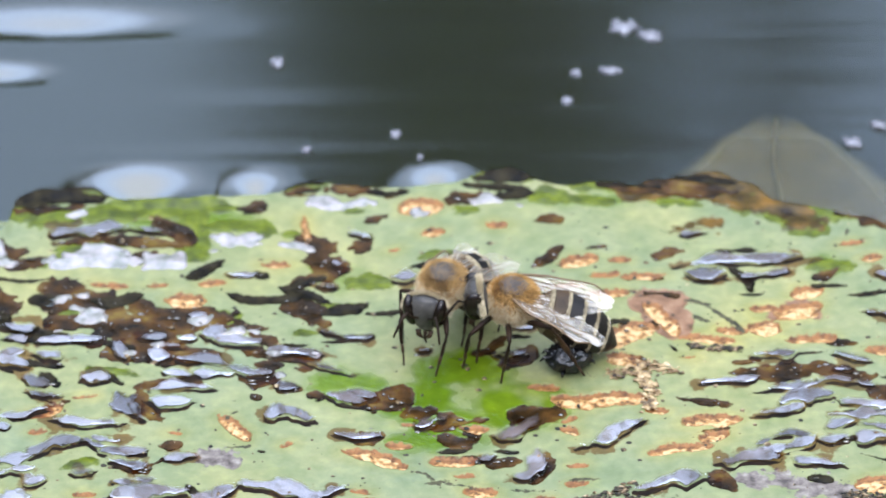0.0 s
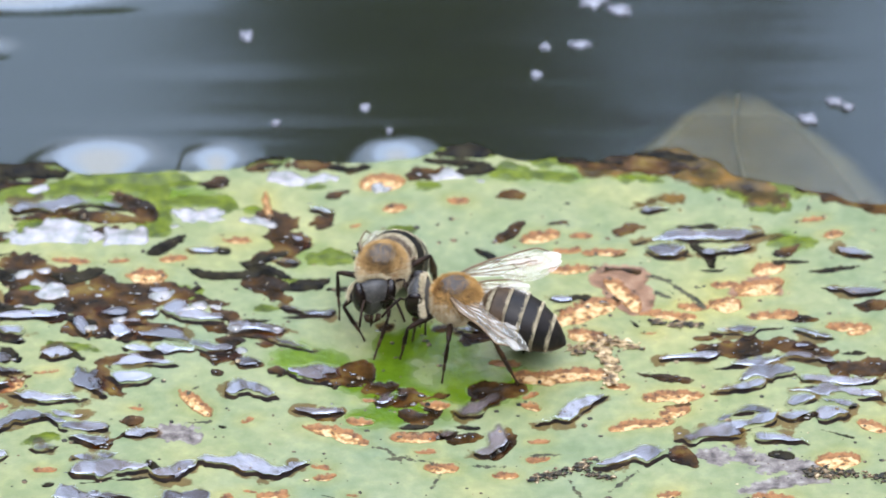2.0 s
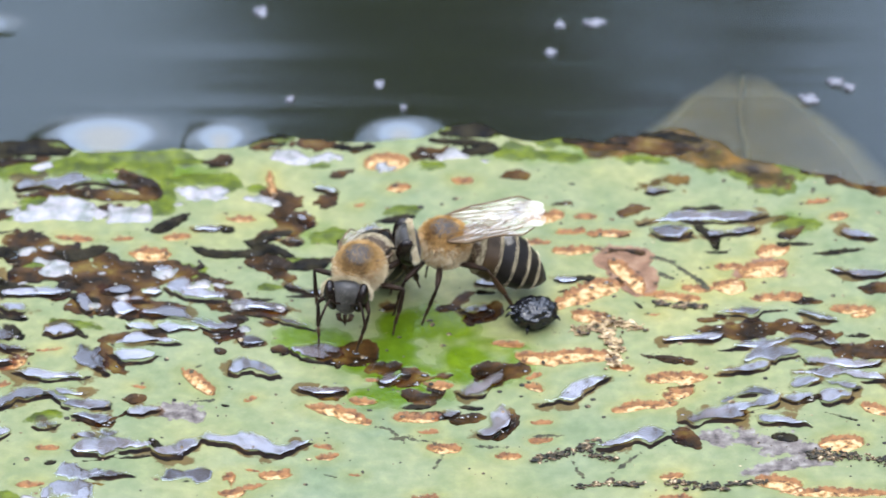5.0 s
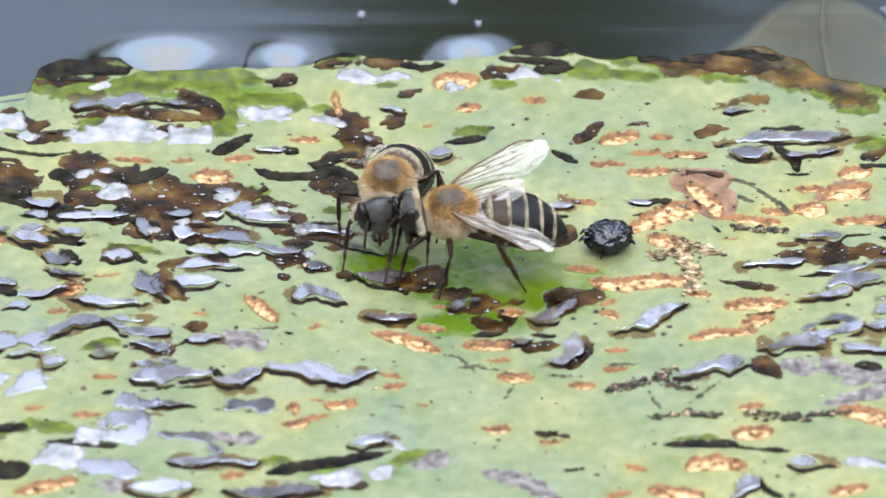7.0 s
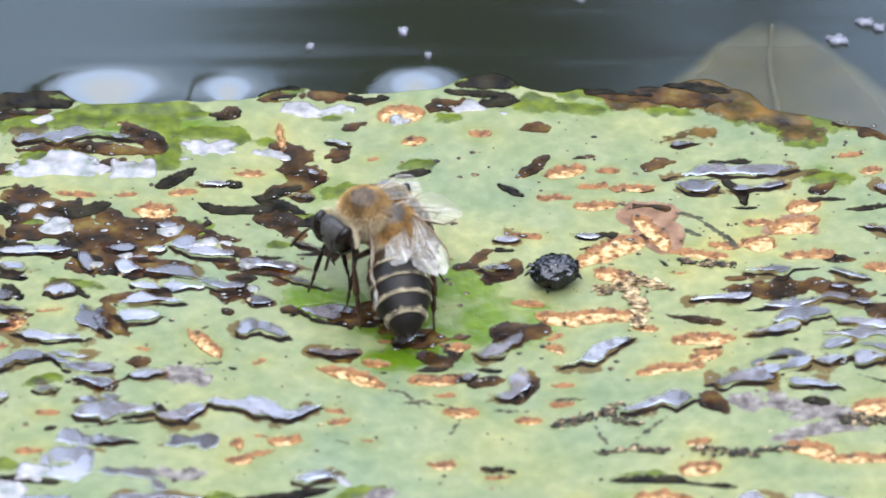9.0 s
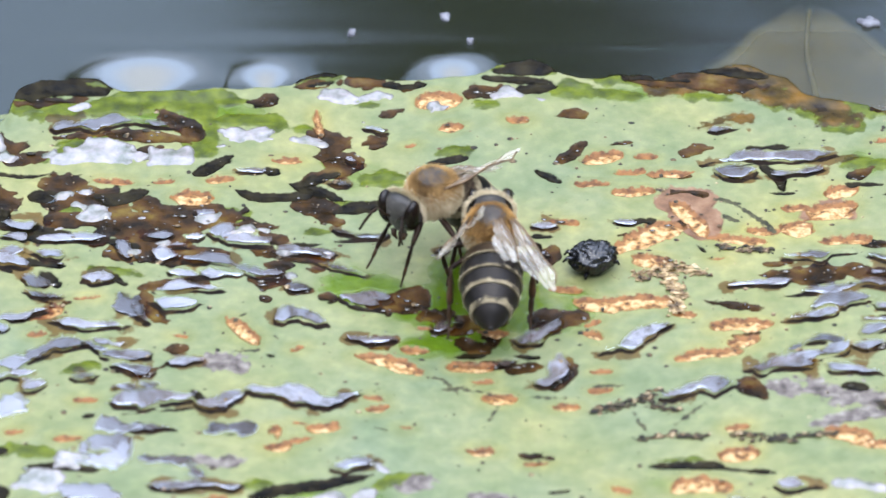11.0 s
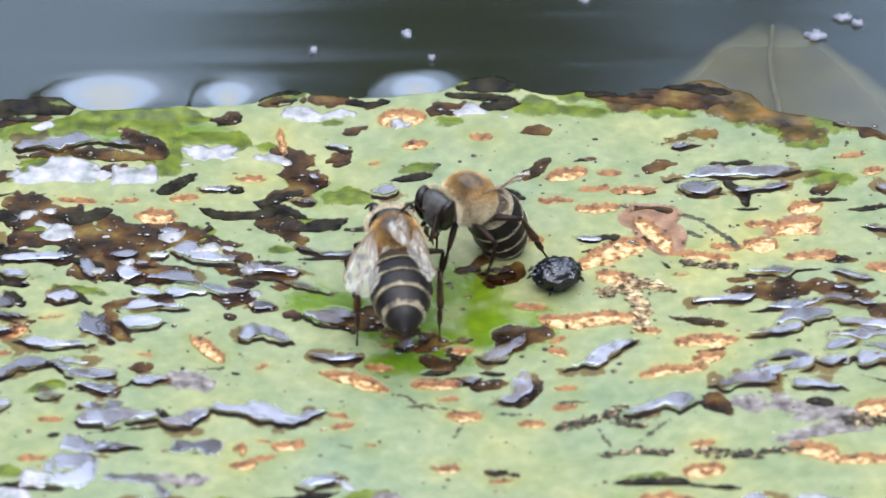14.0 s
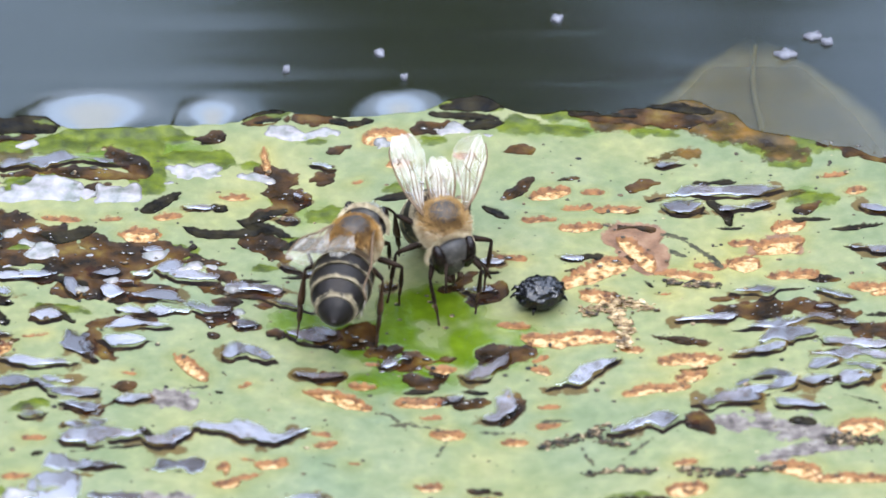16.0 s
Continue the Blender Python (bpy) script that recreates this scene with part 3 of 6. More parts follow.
def lily_pad():
    """The leaf as one carved sheet: grooves and scars sunk, algae raised, a thin turned rim."""
    f = FIELD
    z = pad_z(GX, GY)
    z -= 0.13 * ease(0.03, -0.12, f["groove"])
    z -= 0.16 * ease(0.06, -0.14, f["scar"])
    z += 0.05 * np.exp(-((f["scar"] - 0.10) / 0.10) ** 2)
    rough_rot = 0.07 * grain(GX, GY, 1.3, 4) + 0.02 * grain(GX, GY, 0.5, 8)
    z += (rough_rot - 0.08) * ease(0.1, -0.3, np.minimum(f["rot"], f["grey"]))
    z -= 0.10 * ease(0.06, -0.14, f["bruise"])
    z -= 0.22 * ease(0.08, -0.25, f["dark"])
    z += (0.06 + 0.05 * grain(GX, GY, 0.9, 6)) * ease(0.1, -0.5, f["algae"])
    z += 0.02 * ease(0.1, 0.0, f["trail"]) + 0.012 * grain(GX, GY, 0.6, 9)
    # a shade line is painted along the near bank of each groove
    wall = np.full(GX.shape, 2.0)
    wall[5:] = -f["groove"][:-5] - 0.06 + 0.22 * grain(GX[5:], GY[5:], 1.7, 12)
    near_shade = np.full(GX.shape, 2.0)
    near_shade[:-1] = np.clip(np.maximum(f["groove"], wall)[1:], -2, 2)
    # a scar's far lip is kept brown, torn tissue and its shade in one colour; its bed is bleached
    bed = np.full(GX.shape, 2.0)
    bed[:-3] = np.clip(f["scar"][3:], -2, 2)
    soak = np.zeros(GX.shape)
    for cx, cy, rx, ry, k in SOAKED:
        soak = np.maximum(soak, k * np.exp(-((GX - cx) / rx) ** 2 - ((GY - cy) / ry) ** 2))
    soak = ease(0.3, 0.85, soak * (1.1 + 0.55 * grain(GX, GY, 2.5, 2) + 0.2 * grain(GX, GY, 0.8, 5)))
    # outline
    ang = np.arctan2(GY - PAD_Y, GX - PAD_X)
    dist = np.hypot(GX - PAD_X, GY - PAD_Y)
    edge = PAD_R + 0.7 * np.sin(ang * 31) * np.sin(ang * 17 + 1) + 0.45 * grain(ang * 300, ang * 0, 4, 1)
    turn = np.degrees(ang)
    # at left the rim is pushed out to carry a painted dark reflection
    edge = edge - 2.3 * ease(104.3, 105.2, turn) + 1.5 * ease(80.5, 78.0, turn) + 1.2 * ease(100.6, 101.2, turn) * ease(104.6, 104.0, turn)
    lobes = np.zeros(GX.shape)
    for middle, wide, out in ((102.7, 1.7, 1.5), (93.2, 0.8, 1.2), (85.8, 1.1, 1.3), (79.3, 3.2, 1.9)):
        lobe = out * np.exp(-((turn - middle) / wide) ** 4)
        edge, lobes = edge + lobe, lobes + lobe
    # lobes: near-black edge painted for dark reflections at the rim, olive drowned margin behind it
    ragged = 0.35 * grain(GX, GY, 1.6, 7)
    sunny = ease(82.5, 81.0, turn) * lobes
    f["tawny"] = np.where(sunny > 0.2, np.minimum(f["tawny"], edge - dist - 1.6 * sunny + ragged), f["tawny"])
    lobes = np.where(turn < 82.0, 0.0, lobes)
    f["dark"] = np.where(lobes > 0.2, np.minimum(f["dark"], edge - dist - 0.42 * lobes + ragged), f["dark"])
    f["algae"] = np.where(lobes > 0.2, np.minimum(f["algae"], edge - dist - 1.35 * lobes + ragged), f["algae"])
    inside = dist < edge
    pull = np.where(inside, 1.0, edge / np.maximum(dist, 1e-6))
    px, py = PAD_X + (GX - PAD_X) * pull, PAD_Y + (GY - PAD_Y) * pull
    z += 0.3 * ease(1.5, 0.0, edge - dist) * (0.4 + grain(GX, GY, 5, 3))
    z = np.where(inside, z, z - 0.15)
    h, w = GX.shape
    keep = inside[:-1, :-1] | inside[1:, :-1] | inside[:-1, 1:] | inside[1:, 1:]
    jj, ii = np.nonzero(keep)
    quads = np.stack([jj * w + ii, jj * w + ii + 1, (jj + 1) * w + ii + 1, (jj + 1) * w + ii], 1)
    used, back = np.unique(quads, return_inverse=True)
    verts = np.stack([px.ravel()[used], py.ravel()[used], z.ravel()[used]], 1)
    n = 360
    skirt = []
    for k in range(n):
        a = 2 * math.pi * k / n
        skirt.append((PAD_X + (PAD_R - 0.3) * math.cos(a), PAD_Y + (PAD_R - 0.3) * math.sin(a)))
    low = [(x, y, float(pad_z(x, y)) - 0.25) for x, y in skirt] + [(PAD_X + (x - PAD_X) * 0.985, PAD_Y + (y - PAD_Y) * 0.985, -1.2) for x, y in skirt]
    low.append((PAD_X, PAD_Y, -1.6))
    o = len(verts)
    faces = back.reshape(-1, 4).tolist()
    faces += [(o + k, o + n + k, o + n + (k + 1) % n, o + (k + 1) % n) for k in range(n)]
    faces += [(o + n + k, o + 2 * n, o + n + (k + 1) % n) for k in range(n)]
    me = mesh_of("lily_pad", verts.tolist() + low, faces, [PAD])
    for name, grid in [("wetness", soak), ("scar_bed", bed)] + [(k, near_shade if k == "groove" else np.clip(FIELD[k], -2, 2)) for k in KINDS[:-1]]:
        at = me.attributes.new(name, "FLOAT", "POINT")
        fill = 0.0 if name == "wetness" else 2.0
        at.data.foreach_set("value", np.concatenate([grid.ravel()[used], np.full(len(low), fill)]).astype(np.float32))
    ob = new("lily_pad", me)
    return tagged(ob, "floating green lily pad, chewed, wet and blotched brown", "lily pad")


def film_mesh(kind, i0, i1, j0, j1, field):
    """Film of water in a groove or on the leaf; lip and tilt are shaped to catch bright sky."""
    wx, wy = GX[j0:j1, i0:i1], GY[j0:j1, i0:i1]
    inside = np.hypot(wx - PAD_X, wy - PAD_Y) < PAD_R - 0.8 - 2.3 * ease(104.3, 105.2, np.degrees(np.arctan2(wy - PAD_Y, wx - PAD_X)))
    seed = i0 % 17 + j0 % 13
    if kind == "puddle":
        # cut back on the camera's side, lip rounded so a white line shows there
        back_by = int(min(5, max(2, round(-field.min() * 3.6)) + seed % 2))
        lip = np.full(field.shape, 3.0)
        lip[back_by:] = field[:-back_by]
        lip = lip + 0.12 * grain(wx, wy, 0.9, seed)
        z = pad_z(wx, wy) - 0.01 + 0.012 * grain(wx, wy, 1.6, seed) + 0.006 * grain(wx, wy, 0.7, seed)
        z = z - 0.07 * np.maximum(grain(wx, wy, 1.9, seed + 5) + 0.15, 0.0) * ease(-0.16, 0.04, lip)
        margin = np.maximum(field, 3 * lip)
        field = np.maximum(field - 0.02, lip)
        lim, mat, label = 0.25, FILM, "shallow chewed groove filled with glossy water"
    elif kind == "sheet":
        z = pad_z(wx, wy) + 0.05 + 0.02 * grain(wx, wy, 2.2, seed) - 0.05 * ease(-0.3, 0.1, field)
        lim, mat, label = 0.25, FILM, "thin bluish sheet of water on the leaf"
    else:
        mid = wy[field < 0].mean() if (field < 0).any() else wy.mean()
        # tilted towards the camera to mirror the brighter sky overhead
        z = pad_z(wx, wy) + 0.10 + 0.12 * (wy - mid) - 0.3 * ease(-0.3, 0.15, field) + 0.06 * grain(wx, wy, 1.3, seed) + 0.02 * grain(wx, wy, 0.5, seed) - 1.4 * np.maximum(field - 0.1, 0)
        lim, mat, label = 0.35, PALE, "thin film of water, coloured pale for sky sheen"
    ok = (field < lim) & inside
    keep = ok[:-1, :-1] & ok[1:, :-1] & ok[:-1, 1:] & ok[1:, 1:]
    jj, ii = np.nonzero(keep)
    if len(jj) < 4:
        return
    w = wx.shape[1]
    quads = np.stack([jj * w + ii, jj * w + ii + 1, (jj + 1) * w + ii + 1, (jj + 1) * w + ii], 1)
    used, back = np.unique(quads, return_inverse=True)
    verts = np.stack([wx.ravel()[used], wy.ravel()[used], z.ravel()[used]], 1)
    name = "puddle" if kind == "puddle" else "water_film"
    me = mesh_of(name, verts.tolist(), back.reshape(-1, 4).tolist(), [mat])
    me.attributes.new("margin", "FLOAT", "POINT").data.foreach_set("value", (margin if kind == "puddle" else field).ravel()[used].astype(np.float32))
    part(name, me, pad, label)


def crumbs(mat, width, *line):
    """Loose dark and pale bits along a line, too small to pick apart."""
    r = random.Random(int(width * 100) + len(line) + int(line[0] * 10))
    pieces = []
    length = sum(math.dist(line[i:i + 2], line[i + 2:i + 4]) for i in range(0, len(line) - 2, 2))
    for k in range(int(50 + length * width * 26)):
        i = 2 * r.randrange(len(line) // 2 - 1)
        u = r.random()
        x = line[i] + (line[i + 2] - line[i]) * u + r.gauss(0, 0.25)
        y = line[i + 1] + (line[i + 3] - line[i + 1]) * u + r.gauss(0, width * 0.28)
        s = r.choice((0.05, 0.07, 0.09, 0.14)) * r.uniform(0.8, 1.3)
        pieces.append(ball(s * r.uniform(0.8, 2.0), s * r.uniform(0.7, 1.4), s * 0.7, (x, y, pad_z(x, y) + 0.02 + s * r.uniform(0.2, 1.2)), 1,
                           lambda a, b, c, q: (a * (1 + 0.5 * math.sin(9 * q.y)), b * (1 + 0.4 * math.sin(7 * q.z)), c)))
    v, f = join(*pieces)
    ob = part("frass", mesh_of("frass", v, f, [mat], smooth=False), pad, "dark droppings crumbs" if mat is CRUMB else "pale sandy droppings crumbs")
    tagged(ob, kind="stuff")


def freckles(count):
    """Tiny dark and pale specks over the leaf."""
    r = random.Random(31)
    pieces = []
    for k in range(count):
        x, y = r.uniform(-42, 40), r.uniform(-44, 12)
        s = r.choice((0.05, 0.06, 0.09, 0.15)) * r.uniform(0.7, 1.4)
        pieces.append(ball(s * r.uniform(0.8, 2.0), s * r.uniform(0.8, 1.6), s * 0.35, (x, y, pad_z(x, y) + 0.01), 1))
    ob = part("speck", mesh_of("speck", *join(*pieces), [CRUMB], smooth=False), pad, "tiny dark and pale specks")
    tagged(ob, kind="stuff")


# chewed grooves, scars and patches, in millimetres from the middle of the view
moss(2.0, -30.2, 11.7, -26.7, 12.7, -21.4, 13.2, -17.9, 13.0)
moss(1.5, -37.3, 11.9, -34.6, 12.1, -32.0, 12.3)
moss(1.5, -21.8, 13.5, -21.3, 10.6, -21.7, 7.5, -21.9, 5.7)
moss(1.4, -17.8, 10.6, -15.1, 9.7)
moss(0.6, -15.1, 9.4, -12.9, 8.7)
moss(0.9, -34.3, 4.9, -32.6, 5.7, -31.3, 6.8, -29.6, 7.9)
brown_rot(0.8, -36.1, 5.1, -33.0, 5.4)
puddle(1.5, -32.7, 9.1, -31.9, 9.4, -27.9, 10.2, -23.5, 9.4)
brown_rot(1.5, -24.4, 11.3, -23.1, 9.8, -22.2, 7.9)
brown_rot(0.8, -30.1, 8.3, -27.0, 8.7, -23.5, 7.9, -22.6, 7.2)
brown_rot(1.1, -26.5, 6.0, -24.3, 6.4)
pale_film(3.2, -32.5, 4.7, -29.5, 5.7, -26.5, 4.9)
pale_film(2.5, -24.7, 5.3, -22.1, 5.0)
pale_film(1.8, -19.7, 8.4, -16.7, 8.3)
pale_film(0.8, -17.1, 8.0, -15.3, 7.9)
pale_film(1.1, -31.7, 11.6, -30.0, 12.1)
pale_film(0.6, -17.6, 11.9, -16.4, 11.8)
brown_rot(0.9, -30.9, -4.5, -28.4, -4.9, -25.9, -5.4)
brown_rot(0.8, -23.6, -5.8, -21.3, -6.2, -19.2, -6.8)
brown_rot(0.8, -17.3, -6, -15.5, -6.8, -13.6, -7.6)
brown_rot(0.7, -17, -4.4, -15.1, -5.4)
brown_rot(0.9, -25.4, -11.3, -24.7, -13, -23.8, -14.7)
sheet(1.3, -27, -11.1, -26.5, -12.8, -25.7, -14.7)
brown_rot(0.7, -33.1, -12, -31.4, -13.1, -30.6, -12.6)
brown_rot(0.7, -23.6, -18.6, -22, -18.3)
brown_rot(1.0, -0.1, -6.9, 1.6, -6.2, 3.2, -4.4)
brown_rot(0.9, -3.4, -16.2, -1.4, -15.5, 0.9, -15.1)
brown_rot(1.1, -18.5, 12.9, -16.0, 13.0)
dark_mark(1.3, -22.0, 3.3, -20.5, 4.2, -19.1, 6.0)
puddle(1.0, -18.3, 3.8, -16.4, 3.9)
dark_mark(1.0, -16.7, 4.1, -15.8, 3.6)
pale_film(0.6, -14.7, 7.9, -12.2, 7.2)
pale_film(0.6, -21.0, 6.6, -19.1, 7.2)
scar(0.7, -29.3, 2.7, -26.4, 2.2)
scar(0.6, -25.1, 2.2, -23.4, 2.4)
scar(0.9, -21.0, 2.4, -19.0, 2.7)
scar(1.5, -23.4, 0.3, -20.7, 0.3)
scar(0.7, -16.3, 5.1, -13.8, 5.0)
brown_rot(2.4, -33.3, 2.4, -31.5, 1.9, -29.3, 0.1, -27.5, -1.8, -25.3, -3.0)
dark_mark(1.5, -29.5, 0.8, -27.6, 0.3, -25.5, 1.2)
dark_mark(1.5, -33.9, 0.8, -32.3, 0.8)
moss(1.3, -32.0, -0.5, -30.6, -1.3)
pale_film(0.7, -32.2, 0.8, -30.7, 1.0)
pale_film(0.7, -30.9, -0.3, -29.9, -0.8)
pale_film(1.3, -30.3, -1.8, -28.6, -1.5)
dark_mark(1.0, -18.8, 1.0, -16.7, 0.3, -13.6, 0.8)
dark_mark(1.2, -15.0, 2.2, -12.4, 1.0, -10.8, -0.1)
brown_rot(1.9, -13.9, -0.3, -12.0, -2.0)
dark_mark(1.0, -14.1, 1.9, -11.3, 3.6)
brown_rot(2.5, -29.1, -3.8, -25.3, -3.2, -21.0, -2.1, -18.6, -2.1)
brown_rot(2.2, -27.5, -6.7, -23.5, -4.9)
brown_rot(1.2, -25.4, -6.5, -22.3, -7.8)
brown_rot(1.0, -17.6, -6.2, -15.0, -7.0)
brown_rot(0.9, -17.4, -10.1, -14.5, -10.6)
moss(1.2, -20.2, -2.1, -17.8, -2.9)
dark_mark(2.0, -34.8, -3.5, -32.6, -4.1)
puddle(1.1, -33.1, -4.9, -30.8, -4.6, -28.3, -4.5)
puddle(0.8, -21.8, -2.1, -20.2, -2.1)
puddle(0.8, -25.6, -4.6, -23.1, -4.5)
puddle(0.9, -22.5, -4.9, -21.1, -4.5)
puddle(1.2, -20.6, -4.5, -19.1, -3.9)
puddle(1.2, -20.1, -4.7, -17.4, -5.3, -15.4, -5.2)
puddle(1.0, -16.2, -6.5, -13.5, -6.5, -11.1, -7.0)
puddle(0.6, -23.8, -5.8, -22.2, -5.8)
puddle(1.0, -34.2, -6.4, -32.0, -6.9, -31.2, -7.5)
puddle(0.6, -27.4, -4.9, -26.9, -5.9, -26.6, -7.2)
puddle(0.9, -24.6, -6.5, -22.9, -7.3)
puddle(1.1, -22.6, -7.2, -20.0, -7.6, -18.1, -8.7)
puddle(1.2, -19.0, -8.7, -16.9, -9.4, -15.1, -9.4)
puddle(0.9, -23.7, -8.7, -22.1, -9.3, -20.7, -10.0)
puddle(1.1, -21.3, -9.1, -19.5, -9.4, -18.1, -9.6)
puddle(1.2, -29.6, -9.6, -27.5, -9.8)
dark_mark(0.7, -27.7, -9.1, -26.4, -10.6)
puddle(1.2, -34.1, -9.6, -32.4, -10.6)
dark_mark(1.3, -32.8, -8.9, -31.5, -10.7)
puddle(0.9, -33.8, -11.3, -31.8, -12.1, -30.6, -11.6)
puddle(1.1, -24.8, -11.3, -22.4, -10.9, -18.9, -11.6)
puddle(1.3, -25.4, -12.4, -23.2, -12.9, -20.8, -12.9)
puddle(1.1, -27.1, -11.6, -26.4, -13.4, -24.6, -15.3)
brown_rot(0.7, -25.8, -11.9, -24.7, -14.1, -23.5, -15.3)
puddle(1.1, -32.4, -15.0, -29.5, -15.5, -26.0, -15.7)
brown_rot(0.6, -27.0, -15.8, -25.8, -15.5)
scar(1.1, -34.2, -14.8, -32.1, -14.1, -31.2, -13.1)
scar(0.7, -33.5, -16.7, -32.1, -16.6)
scar(0.4, -30.3, -12.3, -28.5, -11.9)
puddle(0.9, -14.9, -10.9, -12.9, -11.0)
brown_rot(0.5, -14.6, -11.6, -12.9, -11.6)
puddle(1.6, -15.7, -15.3, -13.8, -14.3, -11.9, -15.6)
dark_mark(0.6, -15.1, -13.9, -14.5, -14.5)
brown_rot(0.4, -16.7, -12.2, -16.1, -12.7)
scar(1.2, -18.9, -15.0, -17.8, -16.4, -16.7, -18.0)
trail(0.1, -18.6, -15.1, -17.4, -13.9)
puddle(0.8, -28.7, -17.2, -27.3, -18.0, -26.0, -17.6)
puddle(1.2, -33.8, -20.2, -31.5, -18.3, -29.0, -18.0, -27.6, -18.8)
puddle(1.3, -28.5, -18.9, -26.4, -19.4, -24.4, -18.9)
puddle(1.0, -27.7, -20.3, -25.5, -20.8, -23.7, -20.6)
brown_rot(0.7, -27.3, -21.2, -24.6, -21.3, -22.9, -19.8)
puddle(0.8, -23.3, -20.3, -20.8, -19.5)
grey_rot(1.8, -20.5, -20.2, -17.6, -20.4)
moss(0.8, -30.6, -21.3, -28.0, -20.3)
puddle(0.8, -30.2, -22.0, -28.3, -21.8)
puddle(1.3, -33.8, -23.6, -32.0, -22.5)
scar(0.3, -31.6, -17.6, -29.8, -18.0)
scar(0.4, -23.0, -16.7, -22.0, -16.9)
scar(0.4, -14.2, -18.7, -13.4, -18.2)
trail(0.1, -18.2, -18.7, -16.7, -18.7)
dark_mark(0.3, -15.9, -19.2, -15.5, -19.4)
scar(0.6, -29.7, -24.7, -28.2, -24.7)
dark_mark(0.5, -28.9, -26.7, -28.3, -26.4)
scar(0.5, -31.1, -29.3, -29.1, -29.2)
puddle(2.1, -26.8, -25.1, -24.5, -24.5, -20.8, -24.6)
puddle(1.0, -26.9, -23.2, -23.5, -22.9)
sheet(1.6, -27.6, -27.8, -25.6, -27.7)
puddle(1.1, -26.1, -28.0, -22.1, -27.8)
puddle(1.4, -21.0, -24.9, -19.1, -24.9, -18.0, -23.4)
puddle(1.5, -18.5, -23.4, -14.9, -23.6, -11.9, -24.7, -9.4, -23.8)
dark_mark(0.3, -26.2, -26.4, -23.2, -25.8, -20.8, -25.5)
dark_mark(0.6, -21.3, -23.4, -20.3, -24.7)
sheet(1.5, -20.0, -27.3, -18.6, -27.7, -16.9, -28.1)
dark_mark(0.3, -19.0, -28.6, -18.2, -28.6)
brown_rot(0.5, -27.0, -29.1, -24.6, -29.2)
sheet(1.6, -29.1, -30.6, -27.3, -29.9, -25.8, -29.9)
scar(0.8, -16.0, -30.1, -14.1, -29.7)
scar(0.5, -15.8, -28.7, -15.3, -27.7, -15.1, -29.2)
scar(1.1, -13.1, -27.7, -10.8, -27.8)
scar(0.3, -14.1, -27.1, -13.1, -27.3)
scar(0.5, -14.9, -29.5, -12.2, -28.7)
scar(0.5, -13.0, 11.7, -12.6, 8.3)
brown_rot(1.5, -12.7, 7.7, -10.5, 6.8)
brown_rot(2.1, -12.2, 5.7, -10.4, 4.4)
moss(1.0, -11.9, 4.9, -10.3, 4.5)
puddle(0.6, -10.8, 5.9, -10.1, 4.7)
puddle(0.7, -11.9, 2.2, -10.1, 2.3)
moss(1.0, -9.6, 2.8, -6.5, 1.9)
dark_mark(1.3, -11.7, -1.5, -9.7, -1.0, -7.8, -0.2)
moss(0.7, -11.5, -0.7, -8.8, -0.3)
puddle(0.8, -9.5, 9.2, -7.5, 8.6)
brown_rot(0.9, -8.2, 10.6, -6.2, 11.5)
brown_rot(0.9, -9.5, 7.1, -8.0, 8.0)
moss(0.5, -10.2, 12.1, -8.4, 12.1)
pale_film(1.2, -12.8, 13.5, -9.9, 13.2, -7.6, 13.2)
brown_rot(1.1, -10.8, 15.2, -7.9, 15.2)
dark_mark(1.1, -7.9, 14.7, -4.8, 14.5)
scar(2.0, -5.1, 12.3, -2.5, 12.3)
pale_film(1.5, -4.2, 11.6, -2.9, 11.6)
scar(1.0, -3.6, 8.9, -2.0, 8.9)
brown_rot(1.4, -1.7, 12.9, 0.9, 13.6)
dark_mark(1.3, 1.8, 13.5, 4.8, 14.1)
pale_film(1.1, 0.3, 12.4, 2.0, 13.0, 4.8, 12.1)
moss(0.9, -0.8, 11.7, 0.4, 11.7)
scar(0.8, 1.5, 9.7, 2.8, 9.7)
moss(1.5, 4.9, 13.8, 8.0, 13.5)
moss(1.1, 7.6, 13.5, 11.5, 12.9)
brown_rot(0.9, 5.2, 10.1, 7.0, 10.6)
dark_mark(0.7, -5.0, 4.5, -1.7, 5.0)
puddle(1.2, -5.8, 3.1, -3.8, 3.4)
scar(0.3, -6.3, 6.6, -5.5, 6.9)
moss(0.8, -4.1, 5.6, -1.1, 6.0)
puddle(1.1, -9.7, -11.9, -7.6, -12.4)
brown_rot(1.0, -5.3, -14.9, -2.5, -13.7)
puddle(0.9, -4.2, -16.4, -1.7, -14.6)
brown_rot(0.7, -2.2, -14.4, -0.5, -15.2)
scar(0.8, -0.8, -16.2, 1.2, -16.2)
scar(0.4, -5.3, -16.0, -4.1, -15.8)
brown_rot(1.0, -8.9, -18.0, -6.5, -17.4)
scar(1.3, -9.6, -19.4, -6.9, -20.1, -4.9, -21.3)
scar(0.8, -6.3, -18.5, -4.5, -18.7)
dark_mark(0.6, -2.7, -19.3, -0.0, -18.8)
scar(1.0, -3.0, -20.5, 0.8, -20.2)
brown_rot(0.7, -1.9, -20.4, 0.8, -20.1)
puddle(0.7, 0.5, -20.2, 2.1, -19.4)
brown_rot(0.9, 1.3, -20.7, 3.8, -20.0)
scar(0.4, -1.3, -22.2, 0.2, -22.2)
brown_rot(1.8, 3.3, -14.6, 6.5, -14.3)
trail(0.2, -4.4, -21.8, -3.5, -22.0, -2.3, -23.6)
